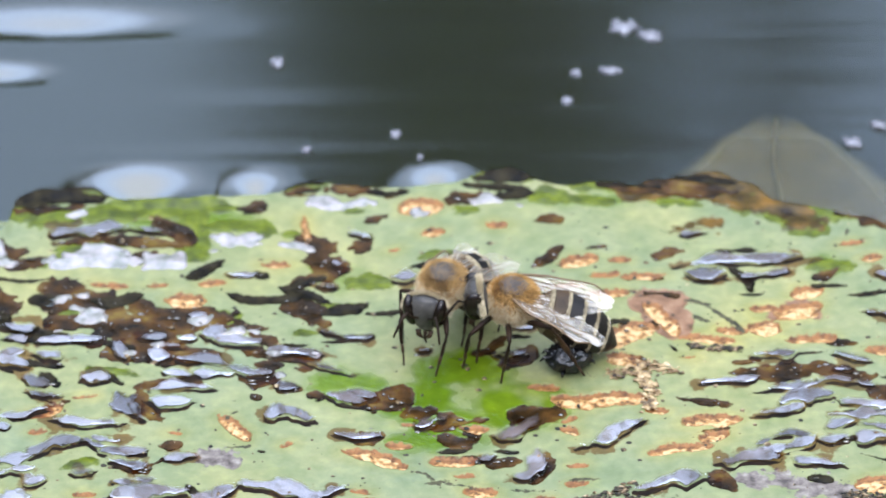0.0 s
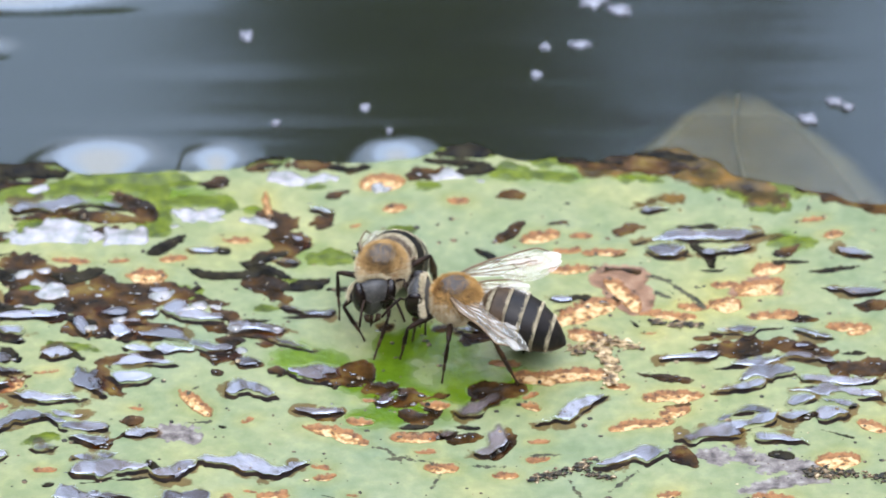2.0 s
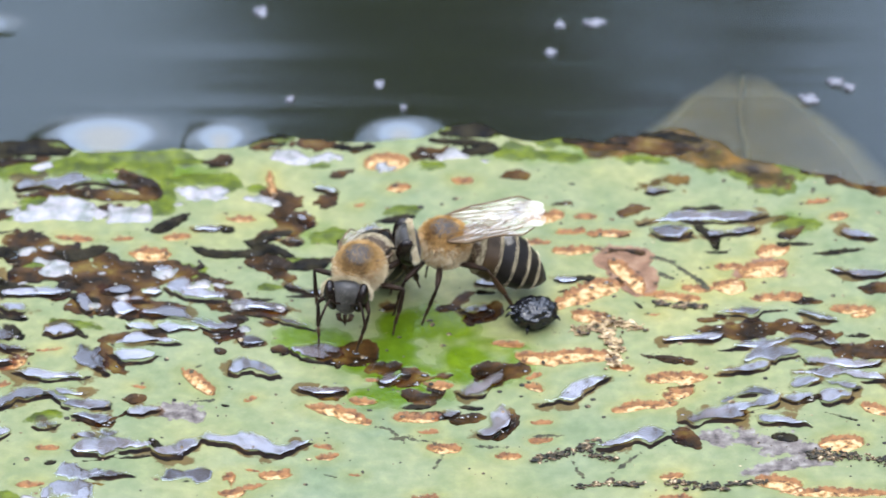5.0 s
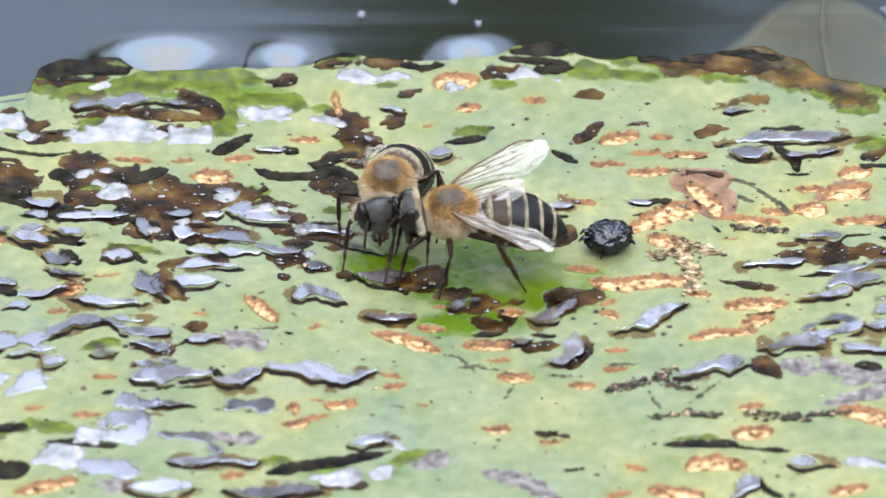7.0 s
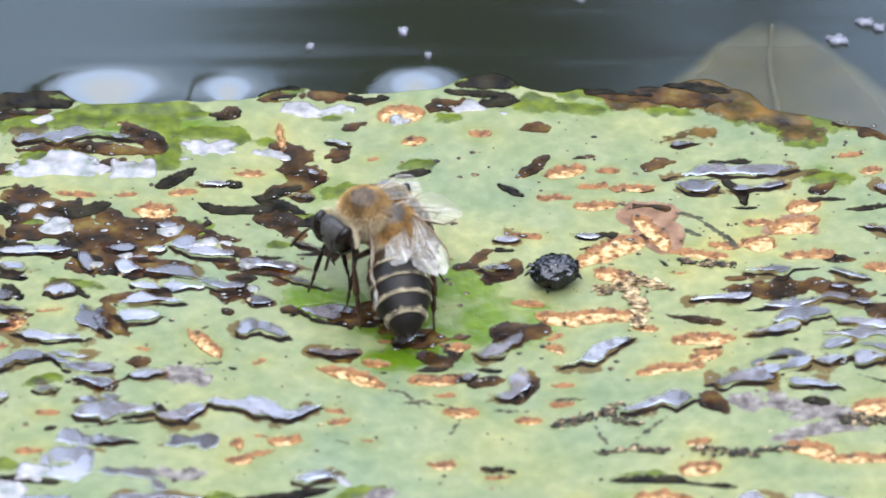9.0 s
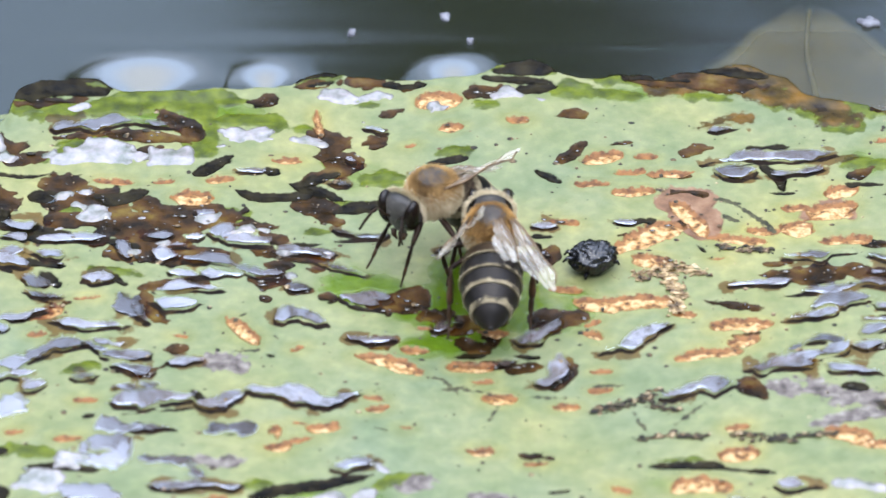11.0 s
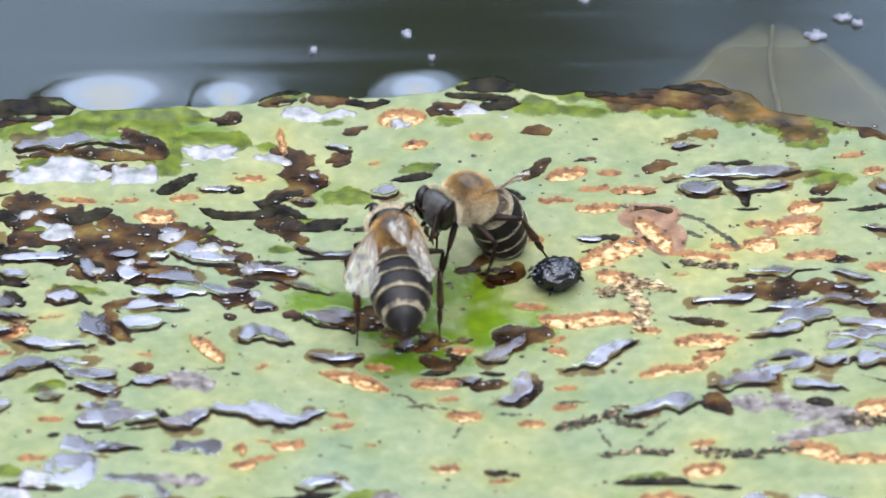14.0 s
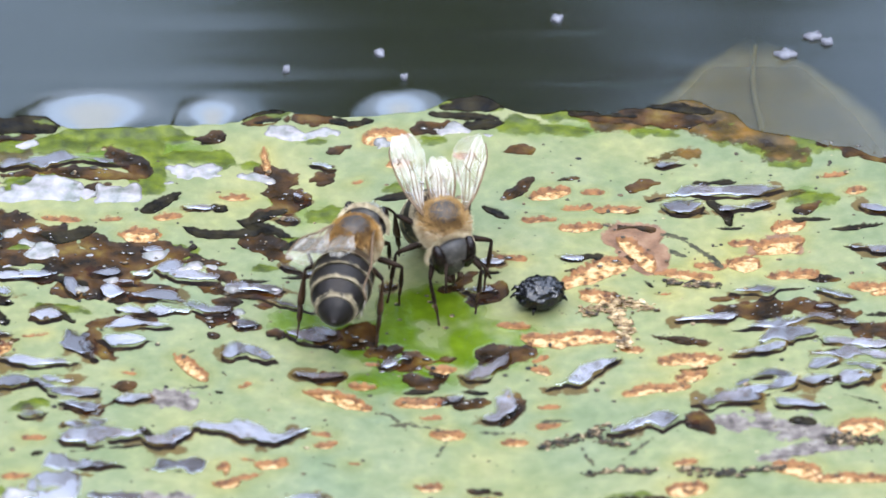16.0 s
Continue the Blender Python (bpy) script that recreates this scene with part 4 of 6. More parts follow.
trail(0.3, -3.4, -23.3, -1.7, -22.9)
trail(0.1, -1.9, -23.2, 0.3, -23.6)
scar(1.0, -0.3, -24.2, 1.8, -24.1)
trail(0.2, 0.7, -24.8, 0.0, -26.7)
trail(0.1, 3.1, -23.9, 5.4, -23.9)
scar(0.8, 4.8, -25.0, 6.5, -24.9)
scar(0.4, -8.9, -24.2, -7.6, -24.5)
scar(0.7, -8.7, -25.7, -7.2, -25.4)
scar(0.3, -6.6, -27.7, -5.5, -27.8)
dark_mark(0.2, -8.2, -27.7, -7.4, -28.0)
scar(0.8, -1.3, -30.6, 0.4, -30.4)
scar(0.5, 7.3, -20.8, 8.8, -20.8)
scar(0.7, 7.3, -23.1, 8.8, -22.9)
trail(0.2, 7.3, -22.5, 9.6, -22.5)
scar(0.7, 6.7, -16.1, 8.2, -17.0)
scar(0.5, 7.0, -15.5, 8.0, -14.9)
puddle(1.0, 8.0, -18.7, 9.6, -18.0, 11.3, -16.3, 13.5, -15.2)
scar(0.9, 4.4, -11.1, 6.9, -11.3)
scar(1.6, 6.2, -12.3, 8.4, -13.1, 11.4, -12.7, 13.8, -13.1)
brown_rot(0.9, 15.6, -12.8, 17.8, -13.4, 20.5, -13.6)
sandy(1.9, 12.7, -9.6, 13.9, -11.6, 13.5, -13.9)
sandy(1.3, 10.5, -10.1, 13.1, -8.7, 15.8, -9.4)
scar(0.6, 13.3, -14.4, 14.9, -14.4)
scar(1.2, 13.7, -0.3, 15.0, -2.7, 15.9, -4.7)
scar(2.0, 9.3, -6.7, 11.9, -4.6, 14.2, -3.5)
brown_rot(0.7, 9.5, -4.8, 11.9, -4.3, 14.6, -2.9)
scar(1.3, 10.8, -7.6, 13.3, -8.4)
dark_mark(0.7, 9.3, -3.4, 12.2, -2.8)
puddle(0.5, 9.2, -3.1, 10.9, -3.2)
scar(0.8, 6.4, 1.6, 8.9, 1.6)
scar(1.0, 9.2, 0.4, 12.2, 0.9)
scar(0.6, 9.4, 2.9, 11.6, 3.3)
scar(0.8, 11.9, 2.9, 15.3, 3.3)
brown_rot(0.4, 12.1, 2.6, 15.0, 2.8)
scar(0.6, 10.9, 5.1, 12.6, 5.2)
brown_rot(0.6, 8.9, 6.6, 10.9, 7.0)
scar(1.4, 7.0, 4.4, 9.7, 5.4)
brown_rot(0.9, 5.3, 4.2, 7.1, 6.8)
trail(0.4, 16.7, 0.1, 18.6, -0.7)
trail(0.4, 18.4, -0.9, 20.2, -2.9, 21.3, -4.3)
trail(0.4, 17.1, -2.1, 18.6, -2.9)
tawny_rot(1.1, 15.4, 8.9, 17.9, 10.0, 20.1, 10.3)
puddle(0.8, 16.4, 8.6, 18.9, 9.0)
brown_rot(0.6, 15.0, 6.3, 16.8, 6.5)
puddle(1.2, 15.9, 4.5, 19.5, 5.4, 23.9, 5.4, 27.0, 5.5)
dark_mark(0.3, 15.9, 4.2, 19.9, 4.5, 24.8, 4.8)
dark_mark(0.5, 19.4, 6.6, 22.3, 6.6)
puddle(1.3, 17.0, 3.4, 19.7, 3.6)
puddle(1.0, 21.0, 3.0, 23.4, 3.4, 24.9, 3.9)
dark_mark(1.0, 20.3, 4.3, 21.4, 2.7, 21.9, 1.0)
dark_mark(0.4, 20.5, 0.8, 22.6, 0.8)
dark_mark(0.4, 18.0, 2.9, 20.0, 2.7)
moss(1.0, 26.3, 4.1, 29.9, 4.4)
brown_rot(0.9, 26.9, 2.9, 28.5, 3.6)
dark_mark(0.4, 26.2, 1.9, 29.2, 1.7)
scar(0.6, 28.8, 7.1, 30.7, 7.6)
scar(0.8, 30.7, 5.2, 32.0, 5.7)
scar(1.3, 25.1, 0.5, 27.2, 1.4)
scar(1.5, 23.7, -1.8, 27.0, -0.8)
scar(0.8, 21.7, -1.1, 23.9, -1.0)
scar(0.9, 19.1, -4.0, 21.4, -4.0)
scar(1.8, 22.1, -3.8, 23.6, -3.5)
scar(0.6, 22.6, -2.7, 26.9, -1.9)
dark_mark(0.6, 29.2, 0.4, 30.7, 0.6, 33.1, 1.1)
puddle(1.0, 29.8, -1.4, 31.9, -2.1, 35.4, -2.2)
puddle(1.0, 31.5, 3.6, 34.2, 2.5)
brown_rot(0.6, 31.8, 3.7, 33.5, 2.2)
brown_rot(1.2, 32.4, -4.3, 35.3, -4.3)
brown_rot(0.9, 27.2, -5.8, 29.8, -5.8)
scar(0.9, 24.2, -5.3, 28.1, -5.0)
scar(1.1, 16.0, -4.9, 20.3, -5.4)
droppings(0.6, 16.9, -6.2, 20.7, -6.6)
dark_mark(0.4, 15.3, -5.9, 15.8, -6.6)
scar(0.4, 16.0, -7.6, 17.4, -7.6)
puddle(0.9, 20.3, -7.8, 23.5, -7.1, 26.8, -6.7)
brown_rot(0.4, 20.1, -8.2, 22.3, -8.0)
puddle(0.7, 27.4, -7.1, 28.9, -7.6, 31.0, -8.4)
scar(0.8, 30.2, -6.8, 33.6, -6.8)
scar(0.9, 31.9, -7.8, 33.6, -7.2)
brown_rot(1.6, 20.1, -9.5, 23.4, -9.4, 26.7, -8.7)
brown_rot(1.2, 26.2, -8.7, 29.0, -9.8, 31.0, -10.3)
puddle(0.7, 17.6, -11.0, 20.4, -10.4, 22.3, -10.1)
puddle(0.5, 27.5, -9.1, 29.2, -9.1)
puddle(0.7, 29.0, -10.6, 31.0, -11.4)
puddle(1.1, 21.8, -12.1, 24.6, -11.4, 27.7, -10.7, 29.2, -11.0)
dark_mark(0.4, 21.8, -12.2, 24.2, -12.0, 26.6, -11.7)
puddle(1.6, 23.5, -13.9, 25.5, -12.4, 28.0, -12.4)
puddle(1.0, 21.3, -15.3, 23.7, -14.5, 25.2, -13.6)
brown_rot(1.7, 30.8, -12.4, 34.9, -12.0)
dark_mark(0.6, 31.2, -10.3, 33.1, -10.3)
puddle(0.9, 27.8, -12.9, 30.5, -13.9, 34.8, -13.4)
dark_mark(0.3, 28.2, -14.5, 34.8, -13.9)
puddle(1.3, 27.3, -15.0, 31.3, -15.1, 34.7, -16.7)
puddle(0.9, 29.4, -16.1, 31.9, -16.8)
puddle(1.4, 26.8, -16.8, 29.0, -15.7)
scar(1.3, 15.9, -15.8, 20.5, -15.6)
scar(1.1, 17.5, -18.2, 19.6, -17.1)
scar(1.1, 13.4, -19.6, 15.5, -19.1, 18.2, -19.0)
brown_rot(0.4, 17.1, -17.3, 19.5, -16.8)
puddle(1.2, 21.4, -19.2, 24.0, -17.6, 25.5, -18.4)
puddle(1.8, 18.1, -21.3, 21.4, -20.4, 23.3, -19.9)
puddle(1.4, 21.6, -19.9, 24.4, -19.0, 26.4, -17.8)
puddle(1.2, 23.7, -20.3, 26.0, -21.1, 28.3, -21.7)
brown_rot(0.8, 22.1, -20.2, 23.3, -19.6)
puddle(1.2, 26.3, -18.4, 28.5, -17.9)
brown_rot(1.0, 27.8, -18.5, 29.3, -17.9)
puddle(1.4, 29.3, -18.0, 31.5, -17.9)
scar(1.1, 32.2, -19.0, 34.1, -20.2)
dark_mark(0.3, 29.3, -20.0, 31.7, -21.0)
puddle(1.7, 12.4, -24.2, 15.4, -22.9, 18.6, -23.0)
brown_rot(1.1, 18.1, -22.3, 19.8, -24.1)
grey_rot(1.8, 19.6, -23.1, 23.8, -23.9, 26.1, -25.1)
dark_mark(1.0, 25.3, -23.1, 27.0, -23.3)
grey_rot(1.7, 25.8, -23.4, 28.2, -25.1)
droppings(1.1, 27.9, -25.6, 30.0, -25.6, 34.2, -26.0)
grey_rot(1.1, 23.0, -27.8, 25.8, -26.7, 29.4, -26.4)
scar(1.9, 29.3, -24.1, 31.4, -23.6)
droppings(0.9, 7.3, -25.6, 9.1, -24.9, 11.8, -23.8)
droppings(0.5, 11.6, -24.9, 13.4, -25.7)
droppings(0.5, 10.6, -28.8, 13.2, -28.4, 15.3, -28.8)
trail(0.2, 10.2, -25.6, 11.1, -27.7)
trail(0.2, 13.3, -27.1, 15.4, -24.9)
scar(0.7, 16.9, -27.8, 18.4, -27.6)
droppings(0.8, 17.3, -28.5, 19.5, -29.1, 21.4, -29.5)
droppings(0.5, 21.8, -29.1, 24.7, -28.8)
scar(1.4, 24.2, -28.5, 27.2, -29.2)
scar(1.0, 25.5, -30.0, 34.0, -29.9)
scar(1.4, 16.3, -30.8, 18.8, -30.6)
moss(2.6, 7.5, 15.6, 13.0, 15.8, 19.5, 14.6)
brown_rot(1.6, 10.5, 15.2, 15.0, 15.3, 21.0, 14.2)
moss(2.4, 19.0, 14.8, 25.0, 13.2, 31.0, 11.0)
# dark arcs painted on the rim for the meniscus's dark reflections
dark_mark(1.0, 7.5, 16.6, 11.0, 17.3, 16.0, 16.6, 21.0, 15.4)
dark_mark(1.6, -35.4, 13.2, -32.4, 14.3, -29.3, 13.6)
dark_mark(1.3, -14.3, 15.9, -12.8, 16.5, -11.3, 16.0)
dark_mark(1.3, 0.3, 15.9, 2.6, 16.5, 5.0, 15.8)
tawny_rot(1.7, 18.6, 13.5, 22.8, 12.9, 27.4, 11.2)
brown_rot(1.5, 28.8, 11.8, 32.4, 10.7, 36.7, 8.4)
tawny_rot(1.5, 23.5, 12.7, 25.5, 10.6, 28.2, 9.2)
dark_mark(0.8, 9.4, 15.5, 14.0, 16.6, 21.1, 15.6)
dark_mark(1.7, -36.0, 13.3, -32.1, 14.4, -28.9, 13.9)
brown_rot(0.8, -35.5, 12.3, -30.0, 13.0)
brown_rot(0.8, -14.7, 14.7, -11.2, 15.2)
dark_mark(0.9, -0.4, 15.2, 4.8, 14.7)
moss(0.8, 13.5, 13.5, 18.6, 12.5)
brown_rot(1.8, -28.8, -2.1, -25.2, -4.3, -22.2, -5.8)
brown_rot(1.5, -32.7, -2.1, -28.8, -2.5)
brown_rot(1.0, -15.2, -7.6, -11.4, -7.2)
brown_rot(1.3, -26.3, 0.1, -23.6, -2.1)
dark_mark(0.7, -33.7, -7.6, -31.1, -8.1)
dark_mark(0.5, -7.9, -1.5, -4.0, -1.1)
puddle(0.9, -11.2, -3.9, -9.4, -4.6, -7.5, -4.4)
dark_mark(0.4, -11.3, -5.3, -7.8, -5.0)
puddle(0.8, -13.5, -7.7, -11.5, -8.5, -9.3, -9.5)
puddle(1.3, -11.2, -12.1, -9.3, -12.9, -7.6, -13.2)
brown_rot(1.7, -8.8, -13.0, -7.0, -13.1, -4.8, -12.4)
dark_mark(0.4, -11.0, -12.8, -7.7, -14.0, -5.7, -13.7)
puddle(0.7, -10.5, -17.2, -8.5, -17.6, -6.6, -17.3)
puddle(0.6, -4.0, -6.3, -2.8, -6.0)
brown_rot(1.4, 2.6, -8.5, 4.7, -6.4)
dark_mark(0.7, 3.5, 3.2, 5.3, 1.7)
scar(0.8, 4.5, -2.9, 6.6, -3.3)
puddle(0.6, 3.1, -3.3, 4.9, -3.5)
dark_mark(0.6, 3.2, -4.7, 4.7, -4.8)
puddle(0.6, 1.8, -7.0, 4.1, -7.0)
moss(1.2, -37.8, -31.3, -33.8, -30.3, -30.7, -30.9)
dark_mark(0.9, -37.4, -30.6, -34.4, -30.4)
dark_mark(1.0, -32.7, -32.1, -27.8, -32.8)
pale_film(1.4, -31.2, -31.7, -28.7, -31.3)
sheet(1.3, -30.6, -31.6, -26.9, -31.6, -25.8, -29.8)
pale_film(2.4, -34.0, -34.2, -30.4, -34.2)
sheet(1.6, -31.1, -34.7, -26.0, -35.7)
dark_mark(2.0, -37.2, -35.2, -34.4, -35.2)
sheet(1.3, -25.2, -31.4, -21.6, -32.2, -20.6, -33.3)
puddle(1.3, -24.1, -34.4, -17.7, -34.5)
grey_rot(1.1, -21.1, -31.7, -17.8, -31.6)
dark_mark(1.3, -16.9, -35.7, -13.5, -34.5, -8.3, -33.1)
moss(0.9, -17.7, -34.6, -14.9, -34.1)
pale_film(1.4, -13.4, -36.3, -7.6, -35.1)
puddle(1.0, -11.4, -32.4, -7.7, -31.4)
pale_film(1.2, -8.5, -31.8, -6.9, -32.7)
moss(1.2, -8.0, -34.4, -4.4, -33.1)
grey_rot(1.4, -6.4, -34.6, -4.0, -33.8)
brown_rot(0.8, -12.8, -36.8, -10.0, -37.1)
scar(0.8, -20.1, -36.1, -18.5, -36.0)
scar(1.2, -34.6, -37.7, -30.5, -36.6)
puddle(1.8, -27.2, -37.9, -21.6, -37.6)
puddle(1.5, -20.0, -37.9, -13.2, -37.7)
grey_rot(0.9, -29.2, -37.5, -26.8, -37.3)
scar(0.7, -1.6, -30.4, 0.2, -30.4)
brown_rot(0.7, 1.8, -30.6, 4.6, -31.3)
scar(0.5, 2.4, -31.9, 4.0, -31.7)
dark_mark(0.3, 4.3, -35.2, 5.5, -34.9)
scar(0.8, 8.7, -34.5, 10.0, -35.1)
dark_mark(0.9, 11.3, -31.9, 15.1, -31.9, 16.5, -32.2)
dark_mark(0.5, 16.1, -32.3, 20.1, -33.0)
moss(0.4, 11.5, -31.3, 15.3, -31.3)
scar(1.6, 12.7, -34.9, 14.7, -34.1, 16.9, -34.5)
scar(1.3, 16.5, -30.9, 18.6, -30.6)
puddle(1.3, 20.1, -34.5, 23.0, -34.8)
puddle(1.1, 16.2, -38.3, 17.0, -36.7, 17.9, -35.8)
dark_mark(0.6, 17.9, -35.8, 18.3, -37.1, 19.6, -38.3)
pale_film(0.9, 24.1, -34.4, 28.3, -35.6)
scar(1.5, 10.4, -37.3, 13.8, -38.0)
scar(1.0, 23.2, -37.8, 25.7, -37.3)
grey_rot(1.6, -1.6, -35.3, 1.4, -36.8, 3.4, -38.4)
scar(0.6, 7.2, -38.1, 8.8, -37.6)
brown_rot(2.9, -39.6, -0.0, -37.6, 0.5, -35.6, -0.7)
dark_mark(2.4, -39.1, -2.2, -37.2, -1.8, -35.3, -3.2)
puddle(1.1, -36.2, -2.6, -34.7, -2.9, -33.2, -2.3)
puddle(0.8, -35.9, -4.5, -35.0, -4.6, -34.3, -4.5)
brown_rot(0.6, -39.3, 2.3, -37.7, 2.5, -36.0, 2.0)
dark_mark(0.5, -39.0, 4.4, -36.9, 3.6, -34.3, 3.2, -32.7, 3.6)
brown_rot(0.7, -38.1, 6.1, -36.1, 5.4, -34.0, 5.6, -32.8, 6.1)
brown_rot(1.5, -37.5, 8.6, -36.4, 7.3, -35.3, 6.4)
pale_film(1.7, -38.4, 7.1, -37.1, 7.5)
pale_film(0.7, -36.6, 5.6, -35.0, 5.6)
pale_film(1.0, -39.5, 5.7, -38.3, 5.9)
puddle(0.8, -38.4, -6.6, -37.5, -6.5, -36.8, -6.0)
puddle(1.0, -36.0, -6.5, -35.1, -6.5, -34.2, -6.3)
puddle(1.5, -36.2, -7.4, -35.4, -7.6, -34.1, -8.3)
dark_mark(0.6, -35.9, -8.3, -34.9, -9.0)
dark_mark(1.1, -34.0, -7.4, -33.0, -7.9)
scar(1.0, -38.6, -7.8, -37.2, -8.1)
puddle(1.2, -38.5, -12.6, -37.3, -13.0, -36.1, -12.7)
dark_mark(1.0, -38.1, -13.9, -36.8, -14.2, -36.1, -14.4)
puddle(1.1, -36.0, -14.8, -34.3, -14.5, -32.3, -13.7)
puddle(0.8, -37.0, -16.5, -36.1, -15.9, -35.2, -16.0)
puddle(0.9, -38.5, -19.9, -37.3, -19.7, -36.1, -19.3)
puddle(1.5, -38.5, -20.8, -35.7, -20.5, -33.2, -19.9)
puddle(1.1, -36.4, -22.1, -34.4, -21.5, -32.4, -21.3)
sheet(2.0, -37.5, -24.5, -35.9, -24.5)
sheet(1.7, -35.6, -25.8, -33.6, -25.1)
scar(0.4, -34.3, -28.3, -33.3, -28.2)
moss(2.2, 20.0, 13.2, 23.6, 12.3, 27.7, 9.3)
moss(0.9, 21.5, 12.1, 22.7, 11.8)
tawny_rot(1.0, 16.4, 15.0, 19.0, 13.7, 20.6, 13.4)
brown_rot(0.7, -10.1, 15.0, -7.5, 14.6, -4.9, 14.1)
dark_mark(0.6, -14.1, 14.9, -11.8, 15.3)
dark_mark(0.6, 10.0, 15.3, 13.0, 15.5, 16.0, 14.9)
brown_rot(1.0, -13.4, 8.6, -11.7, 7.8, -10.7, 6.4)
moss(1.2, -11.8, 4.0, -11.0, 5.5)
brown_rot(1.2, -13.7, 2.3, -12.0, 3.2, -9.5, 4.0)
dark_mark(1.0, -18.7, 1.2, -16.6, 0.3, -14.1, 0.5, -12.2, 1.4)
brown_rot(1.4, -13.7, -0.3, -12.6, -1.8, -11.3, -2.9)
dark_mark(1.3, -11.2, -1.2, -9.5, -0.8, -8.5, -1.2)
moss(1.0, -9.5, 2.7, -7.4, 3.0, -6.3, 2.0)
brown_rot(0.8, -9.1, 6.4, -7.7, 7.8)
moss(0.9, -19.9, -1.1, -18.2, -2.2, -17.1, -3.4)
brown_rot(1.0, -19.8, -3.6, -18.2, -3.2, -15.9, -3.7)
moss(0.6, -13.4, -4.4, -10.9, -3.9)
brown_rot(1.1, -17.3, -6.7, -14.7, -6.9)
brown_rot(0.7, -16.4, -8.3, -14.5, -8.3)
dark_mark(0.6, -15.0, -6.0, -12.3, -5.7)
brown_rot(0.8, -13.5, -8.7, -12.0, -9.0)
brown_rot(1.0, -17.2, -10.4, -15.9, -10.6, -15.2, -9.5)
brown_rot(0.8, -14.7, -10.9, -13.0, -11.4)
brown_rot(1.7, -6.1, -11.7, -4.8, -12.6)
brown_rot(1.3, -32.9, -0.7, -30.9, 0.3)
dark_mark(1.3, -35.7, -4.4, -32.8, -3.7, -30.7, -4.4)
dark_mark(1.0, -28.1, -4.8, -25.6, -5.8)
brown_rot(1.1, -23.1, -6.7, -20.6, -7.4)
brown_rot(0.8, -23.4, -9.5, -20.5, -10.6)
brown_rot(1.4, -32.2, 2.5, -30.0, 0.9, -27.4, 1.0)
brown_rot(0.8, -12.2, -12.0, -10.9, -12.6)
brown_rot(0.6, -25.4, -10.9, -23.4, -10.1)
moss(0.8, -29.2, -8.5, -28.0, -8.8, -25.5, -9.5)
brown_rot(0.8, 9.9, -5.0, 11.4, -4.6)
brown_rot(0.8, 12.0, -7.4, 13.4, -8.8)
brown_rot(0.7, 14.5, 5.7, 15.8, 6.1)
brown_rot(1.2, -2.6, -17.1, -0.6, -17.8, 0.7, -17.1)
moss(1.8, 18.1, 15.2, 21.5, 14.0, 24.9, 11.9, 28.0, 9.4)
moss(1.9, 24.0, 11.3, 27.7, 8.7)
moss(1.0, 21.2, 12.1, 22.9, 11.8)
moss(1.9, -34.7, 11.0, -30.5, 11.5, -25.0, 12.1, -20.3, 12.8)
moss(2.2, -22.2, 12.7, -21.7, 9.0, -21.3, 5.5)
moss(1.2, -20.7, 10.4, -16.8, 10.1, -15.6, 9.1)
moss(0.9, -32.0, 7.1, -30.3, 7.8, -26.7, 7.8)
brown_rot(1.0, -24.5, 10.1, -23.2, 9.7, -22.5, 7.9)
brown_rot(0.7, -32.5, 8.1, -29.5, 8.5, -26.1, 7.8, -23.1, 7.7)
puddle(1.4, 1.9, -17.9, 3.5, -16.3, 5.3, -14.2)
puddle(1.0, 3.1, -22.4, 4.1, -22.0, 4.9, -20.5, 5.1, -18.7)
brown_rot(0.9, 4.5, -22.8, 5.4, -21.4, 5.7, -19.0)
dark_mark(0.5, 1.7, -18.9, 3.5, -19.1)
bruise(3.0, 12.8, -0.8, 14.5, -0.0, 16.1, -0.4)
bruise(3.2, 14.7, -1.3, 16.0, -4.3)
brown_rot(0.6, 12.8, 0.3, 14.5, 1.0, 16.1, 0.7)
bruise(1.4, 23.1, -2.2, 25.7, -0.4, 26.9, -2.5)
pale_film(0.5, -28.7, -3.1, -27.8, -3.2)
pale_film(0.4, -26.4, -2.2, -25.6, -2.2)
pale_film(0.6, -32.2, -3.4, -31.4, -3.2)
pale_film(0.7, -22.4, -4.6, -21.4, -4.4)
pale_film(0.9, -21.5, -2.2, -20.2, -2.3)
pale_film(1.1, -19.8, -4.4, -17.3, -4.0)
pale_film(0.6, -17.1, -3.8, -15.6, -4.1)
pale_film(0.5, -27.9, -1.1, -27.1, -1.2)
pale_film(0.5, -24.8, -5.3, -23.7, -5.5)
pale_film(0.6, -26.8, -6.7, -25.6, -6.4)
pale_film(0.4, -30.3, 1.2, -29.6, 1.3)
pale_film(0.6, -15.4, -6.9, -13.9, -6.7)
pale_film(0.5, -14.7, -9.5, -13.9, -9.8)
pale_film(0.7, -13.1, -6.4, -11.4, -6.9)


